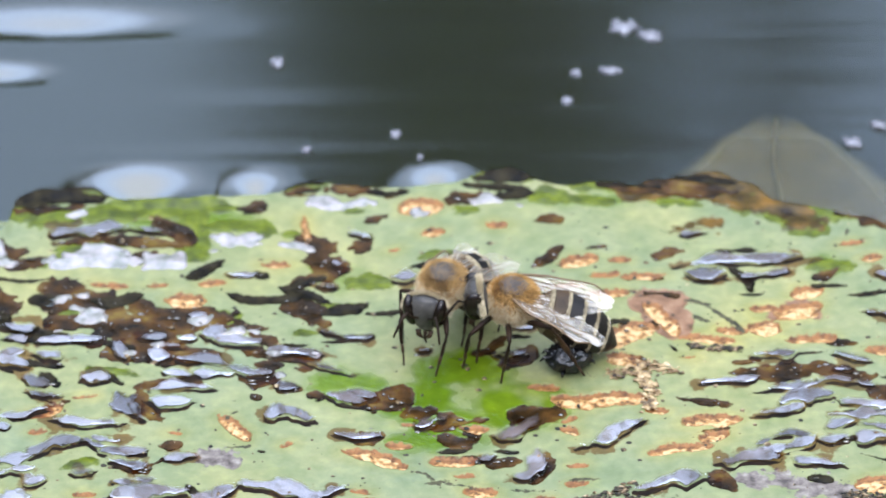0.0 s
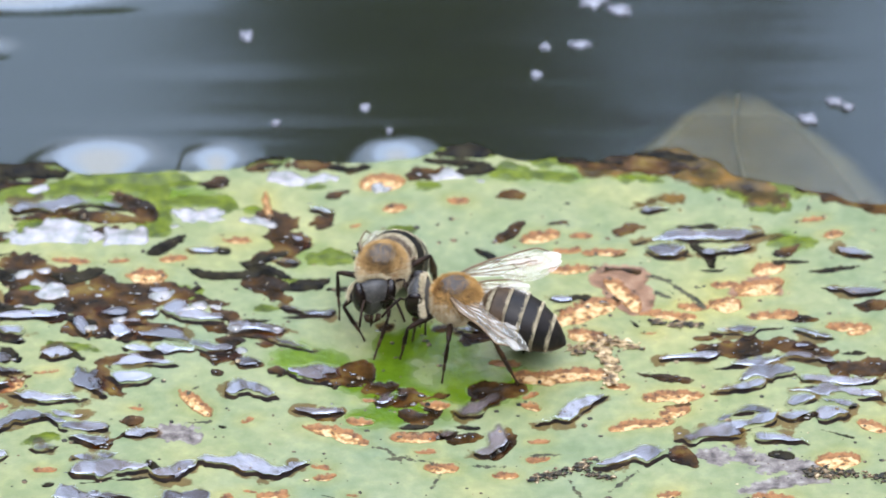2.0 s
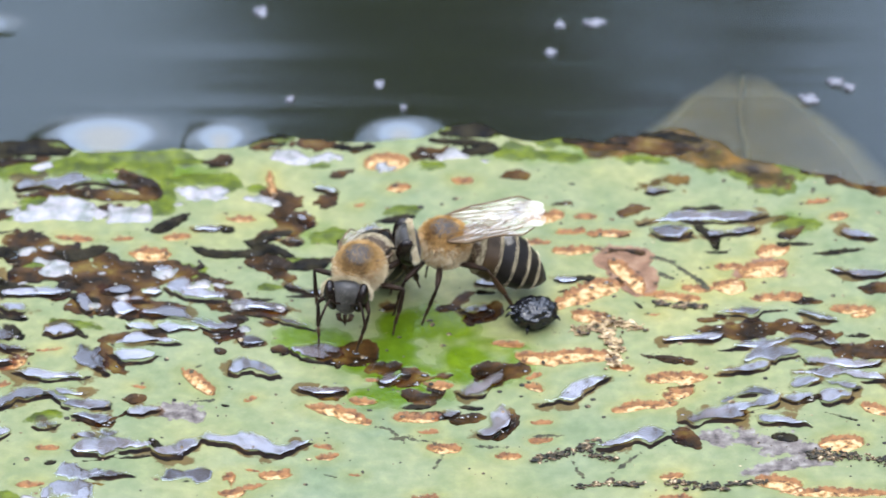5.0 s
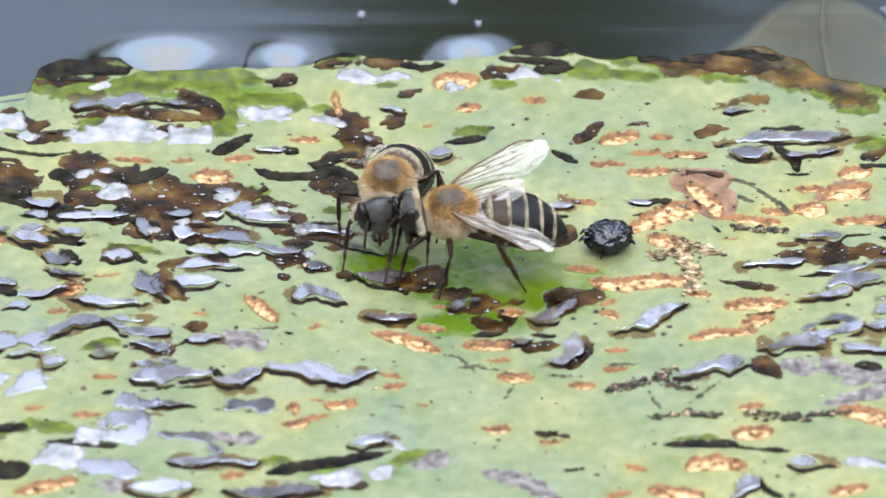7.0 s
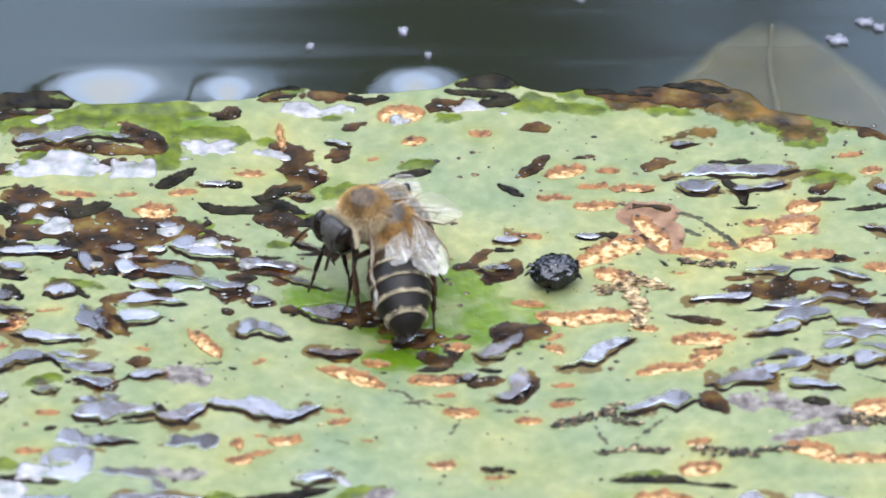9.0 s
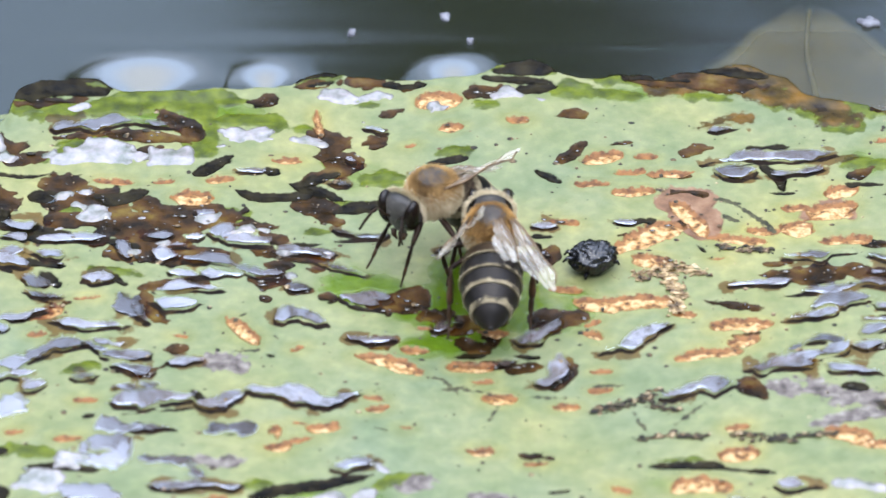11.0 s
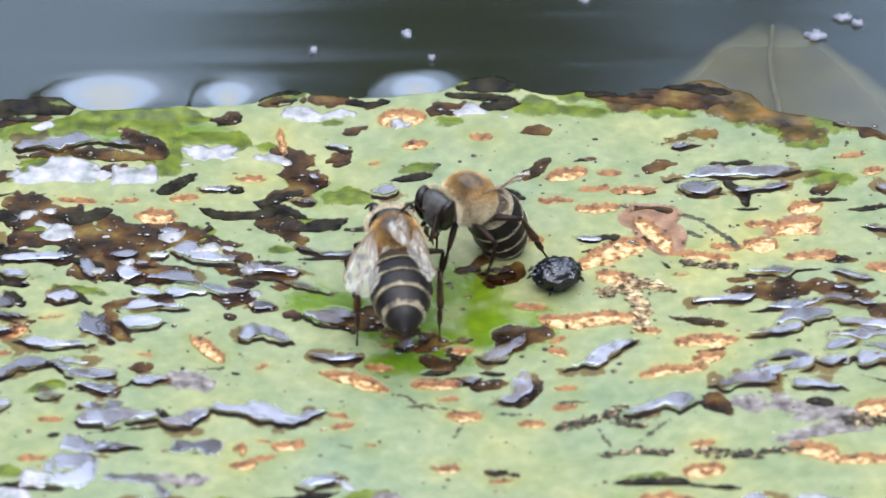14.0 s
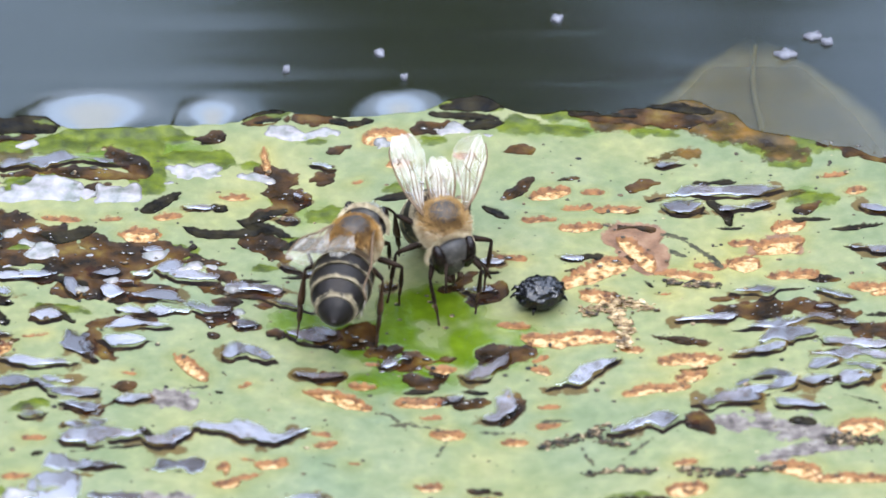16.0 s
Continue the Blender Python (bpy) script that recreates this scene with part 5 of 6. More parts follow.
def beads(count):
    """Glossy drops added at random as glints on the rotten patches and along the grooves, too small to pick apart."""
    r = random.Random(77)
    lie = np.minimum(FIELD["rot"] + 0.15, np.abs(FIELD["groove"] - 0.25) - 0.12)
    jj, ii = np.nonzero((lie < 0) & (np.abs(GX) < 40) & (GY > -42) & (GY < 14))
    pieces = []
    for k in range(count):
        m = r.randrange(len(jj))
        x, y = float(GX[jj[m], ii[m]]) + r.uniform(-0.1, 0.1), float(GY[jj[m], ii[m]]) + r.uniform(-0.1, 0.1)
        size = r.choice((0.05, 0.06, 0.08, 0.1, 0.16)) * r.uniform(0.8, 1.3)
        pieces.append(ball(size * r.uniform(1.0, 2.2), size * r.uniform(0.7, 1.1), size * 0.4, (x, y, float(pad_z(x, y)) - 0.04), 1))
    ob = part("glint_bead", mesh_of("glint_bead", *join(*pieces), [BEAD]), pad, "small glossy drops added as glints")
    tagged(ob, kind="stuff")


pad = lily_pad()
for film in FILMS:
    film_mesh(*film)
for spill in SPILLS:
    crumbs(*spill)
freckles(800)
beads(420)


# ---- flotsam on and under the water ----
FLECKS = []


def fleck(x, y, length, width, turn, seed):
    r = random.Random(seed)
    verts = [(0, 0, 0.35)]
    n = 14
    for k in range(n):
        a = 2 * math.pi * k / n
        f = 0.7 * (1 + r.uniform(-0.4, 0.4))
        verts.append((length / 2 * f * math.cos(a), width / 2 * f * math.sin(a), 0.1 + r.uniform(0, 0.35)))
    for k in range(n):
        verts.append((verts[k + 1][0] * 0.9, verts[k + 1][1] * 0.9, -0.1))
    faces = [(0, 1 + k, 1 + (k + 1) % n) for k in range(n)]
    faces += [(1 + k, 1 + n + k, 1 + n + (k + 1) % n, 1 + (k + 1) % n) for k in range(n)]
    faces.append(tuple(1 + n + k for k in range(n))[::-1])
    ob = new("floating_fleck", mesh_of("floating_fleck", verts, faces, [FLECK]))
    ob.matrix_basis = pose(x * MM, y * MM, -0.5 * MM, 0, 0, turn)
    FLECKS.append((ob, x, y, turn))
    tagged(ob, "small white fleck of fluff floating on water", "fleck", group="flecks on the water")


fleck(12.7, 38.2, 3.4, 2.6, -20, 1)
fleck(14.8, 36.9, 2.4, 2.0, -35, 2)
fleck(11.5, 32.0, 2.4, 1.2, 5, 3)
fleck(8.7, 31.7, 1.2, 1.0, 0, 4)
fleck(-15.5, 33.4, 1.5, 1.5, 10, 5)
fleck(7.9, 27.7, 1.2, 1.1, 0, 6)
fleck(-5.8, 23.3, 1.3, 1.2, 0, 7)
fleck(-3.9, 19.9, 0.9, 0.9, 0, 8)
fleck(30.6, 21.6, 2.4, 1.7, -30, 9)
fleck(32.8, 24.0, 1.8, 1.2, -20, 10)
fleck(-12.9, 21.1, 0.9, 0.9, 0, 11)
fleck(33.8, 23.2, 1.6, 1.1, 20, 12)


def sunken_leaf():
    """A pale dead leaf just under the surface beyond the pad's edge."""
    root = new("sunken_leaf")
    root.location = (24.6 * MM, 11.0 * MM, -2.0 * MM)
    tagged(root, "pale brown dead leaf under the water", "leaf")
    verts, faces = [], []
    n, m = 24, 9
    for i in range(n + 1):
        s = i / n
        half = 13.5 * max(0.01, 1 - s ** 1.25) ** 0.8
        for k in range(-m, m + 1):
            t = k / m
            x = half * t * (1 + 0.05 * noise.noise((s * 8, t, 1)))
            verts.append((x, 18.0 * s - 0.1 * abs(x), 0.5 * (abs(t) - 0.4) + 0.3 * noise.noise((x / 3, s * 9, 4)) - 0.6 * s))
    w = 2 * m + 1
    for i in range(n):
        for k in range(w - 1):
            a = i * w + k
            faces.append((a, a + 1, a + w + 1, a + w))
    top = list(verts)
    verts += [(x, y, z - 0.25) for x, y, z in top]
    o = len(top)
    faces += [tuple(i + o for i in f[::-1]) for f in faces]
    blade = mesh_of("blade", verts, faces, [SUNK])
    margin = [min(1 - abs(k) / m, 1.3 * (1 - i / n)) for i in range(n + 1) for k in range(-m, m + 1)]
    blade.attributes.new("margin", "FLOAT", "POINT").data.foreach_set("value", margin * 2)
    part("blade", blade, root)
    rib = [(0.25 * math.sin(0.7 * i), 17.0 * i / 10, 0.15 - 0.06 * i) for i in range(11)]
    part("midrib", mesh_of("midrib", *tube(rib, [0.34 - 0.02 * i for i in range(11)], 6), [SUNKRIB]), root, "pale raised midrib")


sunken_leaf()


def dead_lump():
    """A shrivelled shiny black thing with stubs of legs, lying on the pad."""
    LX, LY = 7.6, -8.9
    root = new("dead_beetle")
    root.matrix_basis = pose(LX * MM, LY * MM, 0.15 * MM, 0, 0, 12)
    tagged(root, "shrivelled glossy black dead beetle lying on the pad", "beetle")

    def wrinkle(x, y, z, c):
        k = 1 + 0.18 * noise.noise(c * 2.3) + 0.17 * abs(noise.noise(c * 5.0)) + 0.09 * noise.noise(c * 11.0) + 0.04 * noise.noise(c * 23.0)
        return x * k, y * k, max(z * k, -1.25)
    part("body", mesh_of("body", *ball(1.66, 1.35, 1.1, (0, 0, 1.0), 5, wrinkle), [LUMP]), root)
    r = random.Random(5)
    for a, z, s in ((185, 1.2, 0.8), (172, 1.5, 0.6), (10, 0.9, 0.4), (-20, 0.6, 0.4), (-120, 0.3, 0.25)):
        c, d = math.cos(radians(a)), math.sin(radians(a))
        pts = [(1.4 * c, 1.2 * d, z), ((1.6 + s * 0.5) * c, (1.5 + s * 0.5) * d, z + 0.15), ((1.55 + s) * c, (1.4 + s) * d, z - 0.15)]
        part("leg_stub", mesh_of("leg_stub", *tube(pts, [0.2, 0.16, 0.07], 5), [LUMP]), root)


dead_lump()


# ---- bees ----
# hip place, thigh and shin lengths, and where the foot stands from the thorax (mm, on the bee's left)
LEG_PLAN = {"front": (1.25, 0.75, -1.2, 2.5, 3.7, 3.9, 1.5), "middle": (0.15, 0.95, -1.35, 2.7, 4.1, 0.9, 3.3), "hind": (-0.9, 0.85, -1.25, 3.1, 5.2, -5.3, 3.0)}
WING_ROOT = Vector((0.2, 1.5, 1.1))


def leg_meshes(which, long, low):
    """Thigh, shin and foot, each along x from its own joint; the hind shin is broad and flat."""
    hind = which == "hind"
    thigh = tube([(0, 0, 0), (0.15 * long, 0, 0.02), (0.5 * long, 0, 0.10), (0.85 * long, 0, 0.06), (long, 0, 0)], [0.14, 0.21, 0.26, 0.19, 0.13], 8)
    end = 0.52 * low
    wide = (0.12, 0.17, 0.27, 0.36, 0.32, 0.17) if hind else (0.11, 0.145, 0.17, 0.18, 0.16, 0.10)
    v, f = tube([(end * u, 0, 0) for u in (0, 0.2, 0.5, 0.78, 0.93, 1)], wide, 8)
    flat = 0.5 if hind else 0.85
    shin = [(x, y * flat, z) for x, y, z in v], f
    r = 0.47 if hind else 0.22
    bristle = hairs(150 if hind else 70, lambda q: ((lambda u, a: ((0.15 + 0.85 * u) * end, math.sin(a) * r * flat * 0.8, math.cos(a) * r * 0.7 * (0.4 + 0.6 * u)))(q.random(), q.uniform(0, 6.28)),
                                                    (0.5, q.uniform(-1, 1), q.uniform(-1, 1))), 0.36, 0.014, 3, (0.4, 0, 0))
    base = 0.26 if hind else 0.14
    toes = ((end * 0.97, 0.8 * base), (end + 0.07 * low, base), (end + 0.17 * low, base), (end + 0.21 * low, 0.55 * base), (end + 0.24 * low, 0.09), (end + 0.30 * low, 0.075),
            (end + 0.31 * low, 0.1), (end + 0.38 * low, 0.075), (end + 0.39 * low, 0.095), (end + 0.46 * low, 0.08), (low, 0.04))
    v, f = tube([(x, 0, -0.05 * math.sin(3.14 * (x - end) / (low - end))) for x, q in toes], [q for x, q in toes], 6)
    foot = [(x, y * (0.55 if hind and x < end + 0.2 * low else 1.0), z) for x, y, z in v], f
    return thigh, join(shin, bristle), foot


CHORD = ((0, 0.10), (0.1, 0.20), (0.25, 0.42), (0.42, 0.70), (0.58, 0.92), (0.7, 1.0), (0.78, 0.94), (0.86, 0.84), (0.92, 0.70), (0.97, 0.52), (1.0, 0.34))


def wing_outline(length, width, side):
    """Lead and trail edges of a wing along x; the frayed trailing edge lies at side * y."""
    top, low = [], []
    n = 30
    for i in range(n + 1):
        s = i / n
        lead = -0.16 * width * math.sin(math.pi * s ** 0.8) + 0.30 * width * max(0.0, s - 0.72) ** 2 / 0.08
        depth = width * float(np.interp(s, *zip(*CHORD)))
        fray = 0.10 * width * max(0.0, noise.noise((s * 11, length, side * 3))) * (s > 0.45)
        top.append((s * length, side * lead))
        low.append((s * length * (1 - 0.03 * math.sin(math.pi * s)), side * (lead + depth - fray)))
    return top, low


def wing_meshes(length, width, side):
    top, low = wing_outline(length, width, side)
    m = 18
    verts, faces = [], []

    def skin(x, y):
        pleat = 0.075 * math.sin(8.5 * y + 0.5 * math.sin(0.9 * x) + 1.2 * noise.noise((x * 0.5, y, 3))) * min(1.0, 0.3 * x)
        return pleat + 0.16 * math.sin(x * 1.1) * math.sin(y * 1.9) + 0.12 * noise.noise((x * 0.9, y * 1.4, length)) + 0.05 * math.sin(y * 6 + x)
    for (x0, y0), (x1, y1) in zip(top, low):
        for k in range(m + 1):
            u = k / m
            x, y = x0 + (x1 - x0) * u, y0 + (y1 - y0) * u
            # torn end
            x -= 0.9 * max(0.0, x / length - 0.8) * abs(noise.noise((u * 6.0, length, side))) * length * u
            verts.append((x, y, skin(x, y)))
    w = m + 1
    for i in range(len(top) - 1):
        for k in range(m):
            a = i * w + k
            faces.append((a, a + 1, a + w + 1, a + w))
    veins = []

    def vein(points, r):
        veins.append(tube([(x, y, skin(x, y) + 0.015) for x, y in points], [0.95 * r * (1 - 0.5 * i / len(points)) for i in range(len(points))], 5))

    def at(s, u):
        i = min(int(s * 30), 30)
        return (top[i][0] + (low[i][0] - top[i][0]) * u, top[i][1] + (low[i][1] - top[i][1]) * u)
    vein([at(i / 22, 0.01) for i in range(0, 21)], 0.115)
    vein([at(i / 22, 0.10 + 0.1 * math.sin(i / 7)) for i in range(0, 15)], 0.06)
    vein([at(i / 22, 0.34 + 0.12 * math.sin(i / 6)) for i in range(0, 18)], 0.06)
    vein([at(i / 22, 0.6 + 0.1 * math.sin(i / 5 + 1)) for i in range(0, 19)], 0.055)
    vein([at(i / 22, 0.85) for i in range(1, 15)], 0.05)
    for i, a, b in ((8, 0.15, 0.4), (12, 0.42, 0.66), (15, 0.15, 0.42)):
        vein([at(i / 22, a), at((i + 1) / 22, (a + b) / 2), at((i + 2) / 22, b)], 0.045)
    return verts, faces, join(*veins)


def abdomen_point(s, a):
    """Skin of the abdomen: s from waist to tip, a round the axis."""
    x = -7.2 * s
    drop = -1.15 * s * s + 0.12 * math.sin(3 * s)
    prof = ((0, 0.55), (0.06, 1.35), (0.16, 1.95), (0.32, 2.2), (0.5, 2.2), (0.66, 1.98), (0.8, 1.52), (0.9, 1.0), (0.97, 0.45), (1.0, 0.12))
    for (s0, r0), (s1, r1) in zip(prof, prof[1:]):
        if s <= s1:
            u = (s - s0) / (s1 - s0)
            r = r0 + (r1 - r0) * u
            break
    return x, r * 1.0 * math.sin(a), drop + r * 0.92 * math.cos(a), r


TERGITES = (0.0, 0.13, 0.31, 0.49, 0.66, 0.82, 1.0)


def tergite(i, amber):
    lo, hi = TERGITES[i], TERGITES[i + 1]
    verts, faces = [], []
    n, m = 32, 12
    for k in range(m + 1):
        u = k / m
        s = min(1.0, lo + (hi - lo + (0.02 if i < 5 else 0)) * u)
        for j in range(n):
            a = 2 * math.pi * j / n
            x, y, z, r = abdomen_point(s, a)
            swell = 1 + 0.045 * u + (0.012 if k == m else 0)
            verts.append((x, y * swell, (z + 1.15 * s * s) * swell - 1.15 * s * s))
    for k in range(m):
        for j in range(n):
            faces.append((k * n + j, (k + 1) * n + j, (k + 1) * n + (j + 1) % n, k * n + (j + 1) % n))
    faces.append(tuple(m * n + j for j in range(n)))
    me = mesh_of("tergite", verts, faces, [AMBER if (i < (2 if amber else 1)) else CHITIN])
    wide = (0.3, 0.08, 0.11, 0.14, 0.17, 0.0)[i]
    pale = [(k / m - (1 - wide)) if i < 5 else -1.0 for k in range(m + 1) for j in range(n)]
    me.attributes.new("pale", "FLOAT", "POINT").data.foreach_set("value", pale)
    return me


def make_bee(label, fur, seed, amber):
    root = new("honey_bee")
    tagged(root, label, "bee", group="two bees on the lily pad")
    bits = {"root": root}
    # thorax, with bald back and fur
    hump = ball(2.0, 1.78, 1.75, (0, 0, 0), 3, lambda x, y, z, c: (x, y * (1 - 0.08 * c.x), z - 0.15 * c.x * c.x))
    thorax = part("thorax", mesh_of("thorax", *hump, [THORAX]), root)
    back = ball(1.34, 1.3, 0.78, (0.1, 0, 1.02), 3)
    part("bald_back", mesh_of("bald_back", *back, [DISC]), thorax, "bare dark grey-brown back")

    def on_thorax(r):
        v = Vector((r.gauss(0, 1), r.gauss(0, 1), r.gauss(0, 1))).normalized()
        if v.z > 0.6 and (v.x - 0.06) ** 2 + v.y ** 2 < r.uniform(0.1, 0.44):
            return None
        return (v.x * 1.95, v.y * 1.8, v.z * 1.75), v

    def on_flank(r):
        got = on_thorax(r)
        return got if got and got[1].z < r.uniform(-0.1, 0.45) else None

    def on_back(r):
        a, d = r.uniform(0, 6.28), 1.45 * math.sqrt(r.random())
        x, y = d * math.cos(a), d * math.sin(a)
        return (0.1 + x, y, 1.06 + 0.72 * math.sqrt(max(0.0, 1 - (x / 1.54) ** 2 - (y / 1.5) ** 2))), Vector((x * 0.4, y * 0.4, 1)).normalized()
    part("fur", mesh_of("fur", *hairs(13000, on_thorax, 0.40, 0.016, seed, (-0.5, 0, -0.1)), [fur], smooth=False), thorax, "dense fuzzy tan hair")
    part("fur", mesh_of("fur", *hairs(9000, on_flank, 0.48, 0.016, seed + 9, (-0.5, 0, -0.2)), [GREYFUR], smooth=False), thorax, "paler longer hair on the flanks")
    part("fur", mesh_of("fur", *hairs(1100, on_back, 0.2, 0.010, seed + 12, (-0.9, 0, 0)), [fur], smooth=False), thorax, "thin short hair on the back")

    # head: broad above, narrow at the jaws
    head = part("head", mesh_of("head", *ball(0.98, 1.78, 1.68, (0, 0, 0), 4, lambda x, y, z, c: (
        x + 0.10 * c.z - (0.28 if c.x > 0 else 0) * (c.y * c.y), y * (1.0 if c.z > 0 else 1 + 0.48 * c.z), z * (1.0 if c.z > 0 else 1.12))), [FACE]),
        root, "dark grey hairy face", pose(2.55 * MM, 0, -0.55 * MM, 0, 12, 0))
    bits["head"] = head
    for s in (1, -1):
        eye = ball(0.86, 0.56, 1.42, (0.26, s * 1.32, 0.2), 3, lambda x, y, z, c: (x - 0.1 * c.z * c.z, y - s * 0.26 * (1 - c.z) * 0.8, z))
        part("eye", mesh_of("eye", *eye, [EYE]), head, "glossy black compound eye")
        pts = [(0.82, s * 0.28, 0.05), (1.25, s * 0.7, 0.5), (1.35, s * 1.1, 0.95), (1.75, s * 1.35, 0.75), (2.35, s * 1.6, 0.25), (2.9, s * 1.8, -0.3)]
        part("antenna", mesh_of("antenna", *tube(pts, [0.10, 0.08, 0.10, 0.11, 0.11, 0.09], 6), [LEG]), head)
        jaw = tube([(0.55, s * 0.5, -1.45), (0.75, s * 0.42, -1.8), (0.8, s * 0.08, -2.1)], [0.24, 0.2, 0.06], 6)
        part("mandible", mesh_of("mandible", *jaw, [SHIN]), head)
    part("tongue", mesh_of("tongue", *tube([(0.45, 0, -1.6), (0.6, 0, -2.3), (0.45, 0.05, -2.9)], [0.18, 0.13, 0.05], 6), [SHIN]), head)

    def on_head(r):
        v = Vector((r.uniform(-0.7, 1), r.gauss(0, 0.7), r.gauss(0.15, 0.7))).normalized()
        if abs(v.y) > 0.72:
            return None
        k = 1.0 if v.z > 0 else 1 + 0.48 * v.z
        return (v.x * 0.92 + 0.1 * v.z - (0.28 if v.x > 0 else 0) * v.y * v.y, v.y * 1.72 * k, v.z * 1.62), v
    part("face_hair", mesh_of("face_hair", *hairs(1300, on_head, 0.26, 0.012, seed + 3, (0, 0, -1.1)), [FACEHAIR], smooth=False), head, "short pale hair")

    def by_eyes(r):
        side, u = r.choice((1, -1)), r.uniform(-0.75, 0.85)
        k = 1.0 if u > 0 else 1 + 0.48 * u
        return (0.62 - 0.25 * u * u, side * 1.02 * k, 1.5 * u + 0.1), Vector((1, -side * 0.3, 0))
    part("eye_fringe", mesh_of("eye_fringe", *hairs(420, by_eyes, 0.17, 0.012, seed + 14, (0, 0, -0.8)), [GREYFUR], smooth=False), head, "pale hair along the eyes")

    def behind_eyes(r):
        a = r.uniform(-0.25, math.pi + 0.25)
        return (-0.35 + r.uniform(-0.25, 0.2), 1.72 * math.cos(a), 0.1 + 1.55 * math.sin(a)), Vector((0.2, math.cos(a), math.sin(a)))
    part("collar_hair", mesh_of("collar_hair", *hairs(2000, behind_eyes, 0.38, 0.015, seed + 4, (0.2, 0, 0)), [GREYFUR], smooth=False), head, "pale fringe behind the eyes")

    # abdomen
    gaster = new("abdomen")
    gaster.parent = root
    gaster.matrix_basis = pose(-1.7 * MM, 0, -0.35 * MM)
    bits["abdomen"] = gaster
    for i in range(6):
        part("tergite", tergite(i, amber), gaster, "dark segment with pale hair band" if i < 5 else "black pointed tip")

    def on_abdomen(r):
        i = r.randrange(0, 5)
        s = TERGITES[i + 1] - r.uniform(0.0, 0.024) if i else r.uniform(0.04, 0.14)
        a = r.gauss(0, 1.3)
        x, y, z, rad = abdomen_point(s, a)
        return (x, y * 1.03, z + 0.03 * rad * math.cos(a)), Vector((-0.5, math.sin(a), math.cos(a))).normalized()
    part("band_hair", mesh_of("band_hair", *hairs(1700, on_abdomen, 0.18, 0.009, seed + 5, (-0.9, 0, 0)), [GREYFUR], smooth=False), gaster, "short pale hair bands")

    # legs
    for which, (hx, hy, hz, long, low, fx, fy) in LEG_PLAN.items():
        meshes = [mesh_of(name, *bit, [mat]) for name, bit, mat in zip(("leg", "shin", "foot"), leg_meshes(which, long, low), (LEG, SHIN if which == "hind" else LEG, SHIN))]
        for s in (1, -1):
            leg = part("leg", meshes[0], root, "", pose(hx * MM, s * hy * MM, hz * MM))
            bits["leg", which, s] = leg
            bits["shin", which, s] = part("shin", meshes[1], leg, "", pose(long * MM, 0, 0))
            bits["foot", which, s] = part("foot", meshes[2], leg, "", pose(long * MM, 0, 0))

    # wings
    for s in (1, -1):
        v, f, ve = wing_meshes(7.9, 2.7, s)
        fore = part("forewing", mesh_of("forewing", v, f, [WING]), root, "translucent whitish wing with brown veins",
                    Matrix.Translation(Vector((WING_ROOT.x, s * WING_ROOT.y, WING_ROOT.z)) * MM))
        part("vein", mesh_of("vein", *ve, [VEIN]), fore)
        v, f, ve = wing_meshes(5.6, 2.1, s)
        hindwing = join((v, f))
        part("hindwing", mesh_of("hindwing", *hindwing, [WING]), fore, "", pose(-0.5 * MM, s * 1.15 * MM, -0.12 * MM, 0, 0, s * 9))
        part("vein", mesh_of("vein", *ve, [VEIN]), fore, "", pose(-0.5 * MM, s * 1.15 * MM, -0.12 * MM, 0, 0, s * 9))
        bits["wing", s] = fore
    return bits


tan_bee = make_bee("honey bee with tan furry thorax and banded abdomen", FUR, 21, True)
dark_bee = make_bee("darker honey bee with grey face, standing in wet groove", DARKFUR, 57, False)

STANCES = {}


def stance(bee, t, x, y, z, heading, nose, bend, swing, left_spread, left_lift, right_spread, right_lift, face, on_edge):
    """Notes how a bee stands at t: thorax in mm, heading and nose-up in degrees, the abdomen's droop and swing, the wings, the head's turn,
    and how far each wing is turned on edge."""
    STANCES.setdefault(id(bee), []).append((t, x, y, z, heading, nose, bend, swing, (left_spread, left_lift), (right_spread, right_lift), face, on_edge))


def frame_of(x_axis, up):
    x_axis = x_axis.normalized()
    y_axis = up.cross(x_axis).normalized()
    return Matrix((x_axis, y_axis, x_axis.cross(y_axis))).transposed()


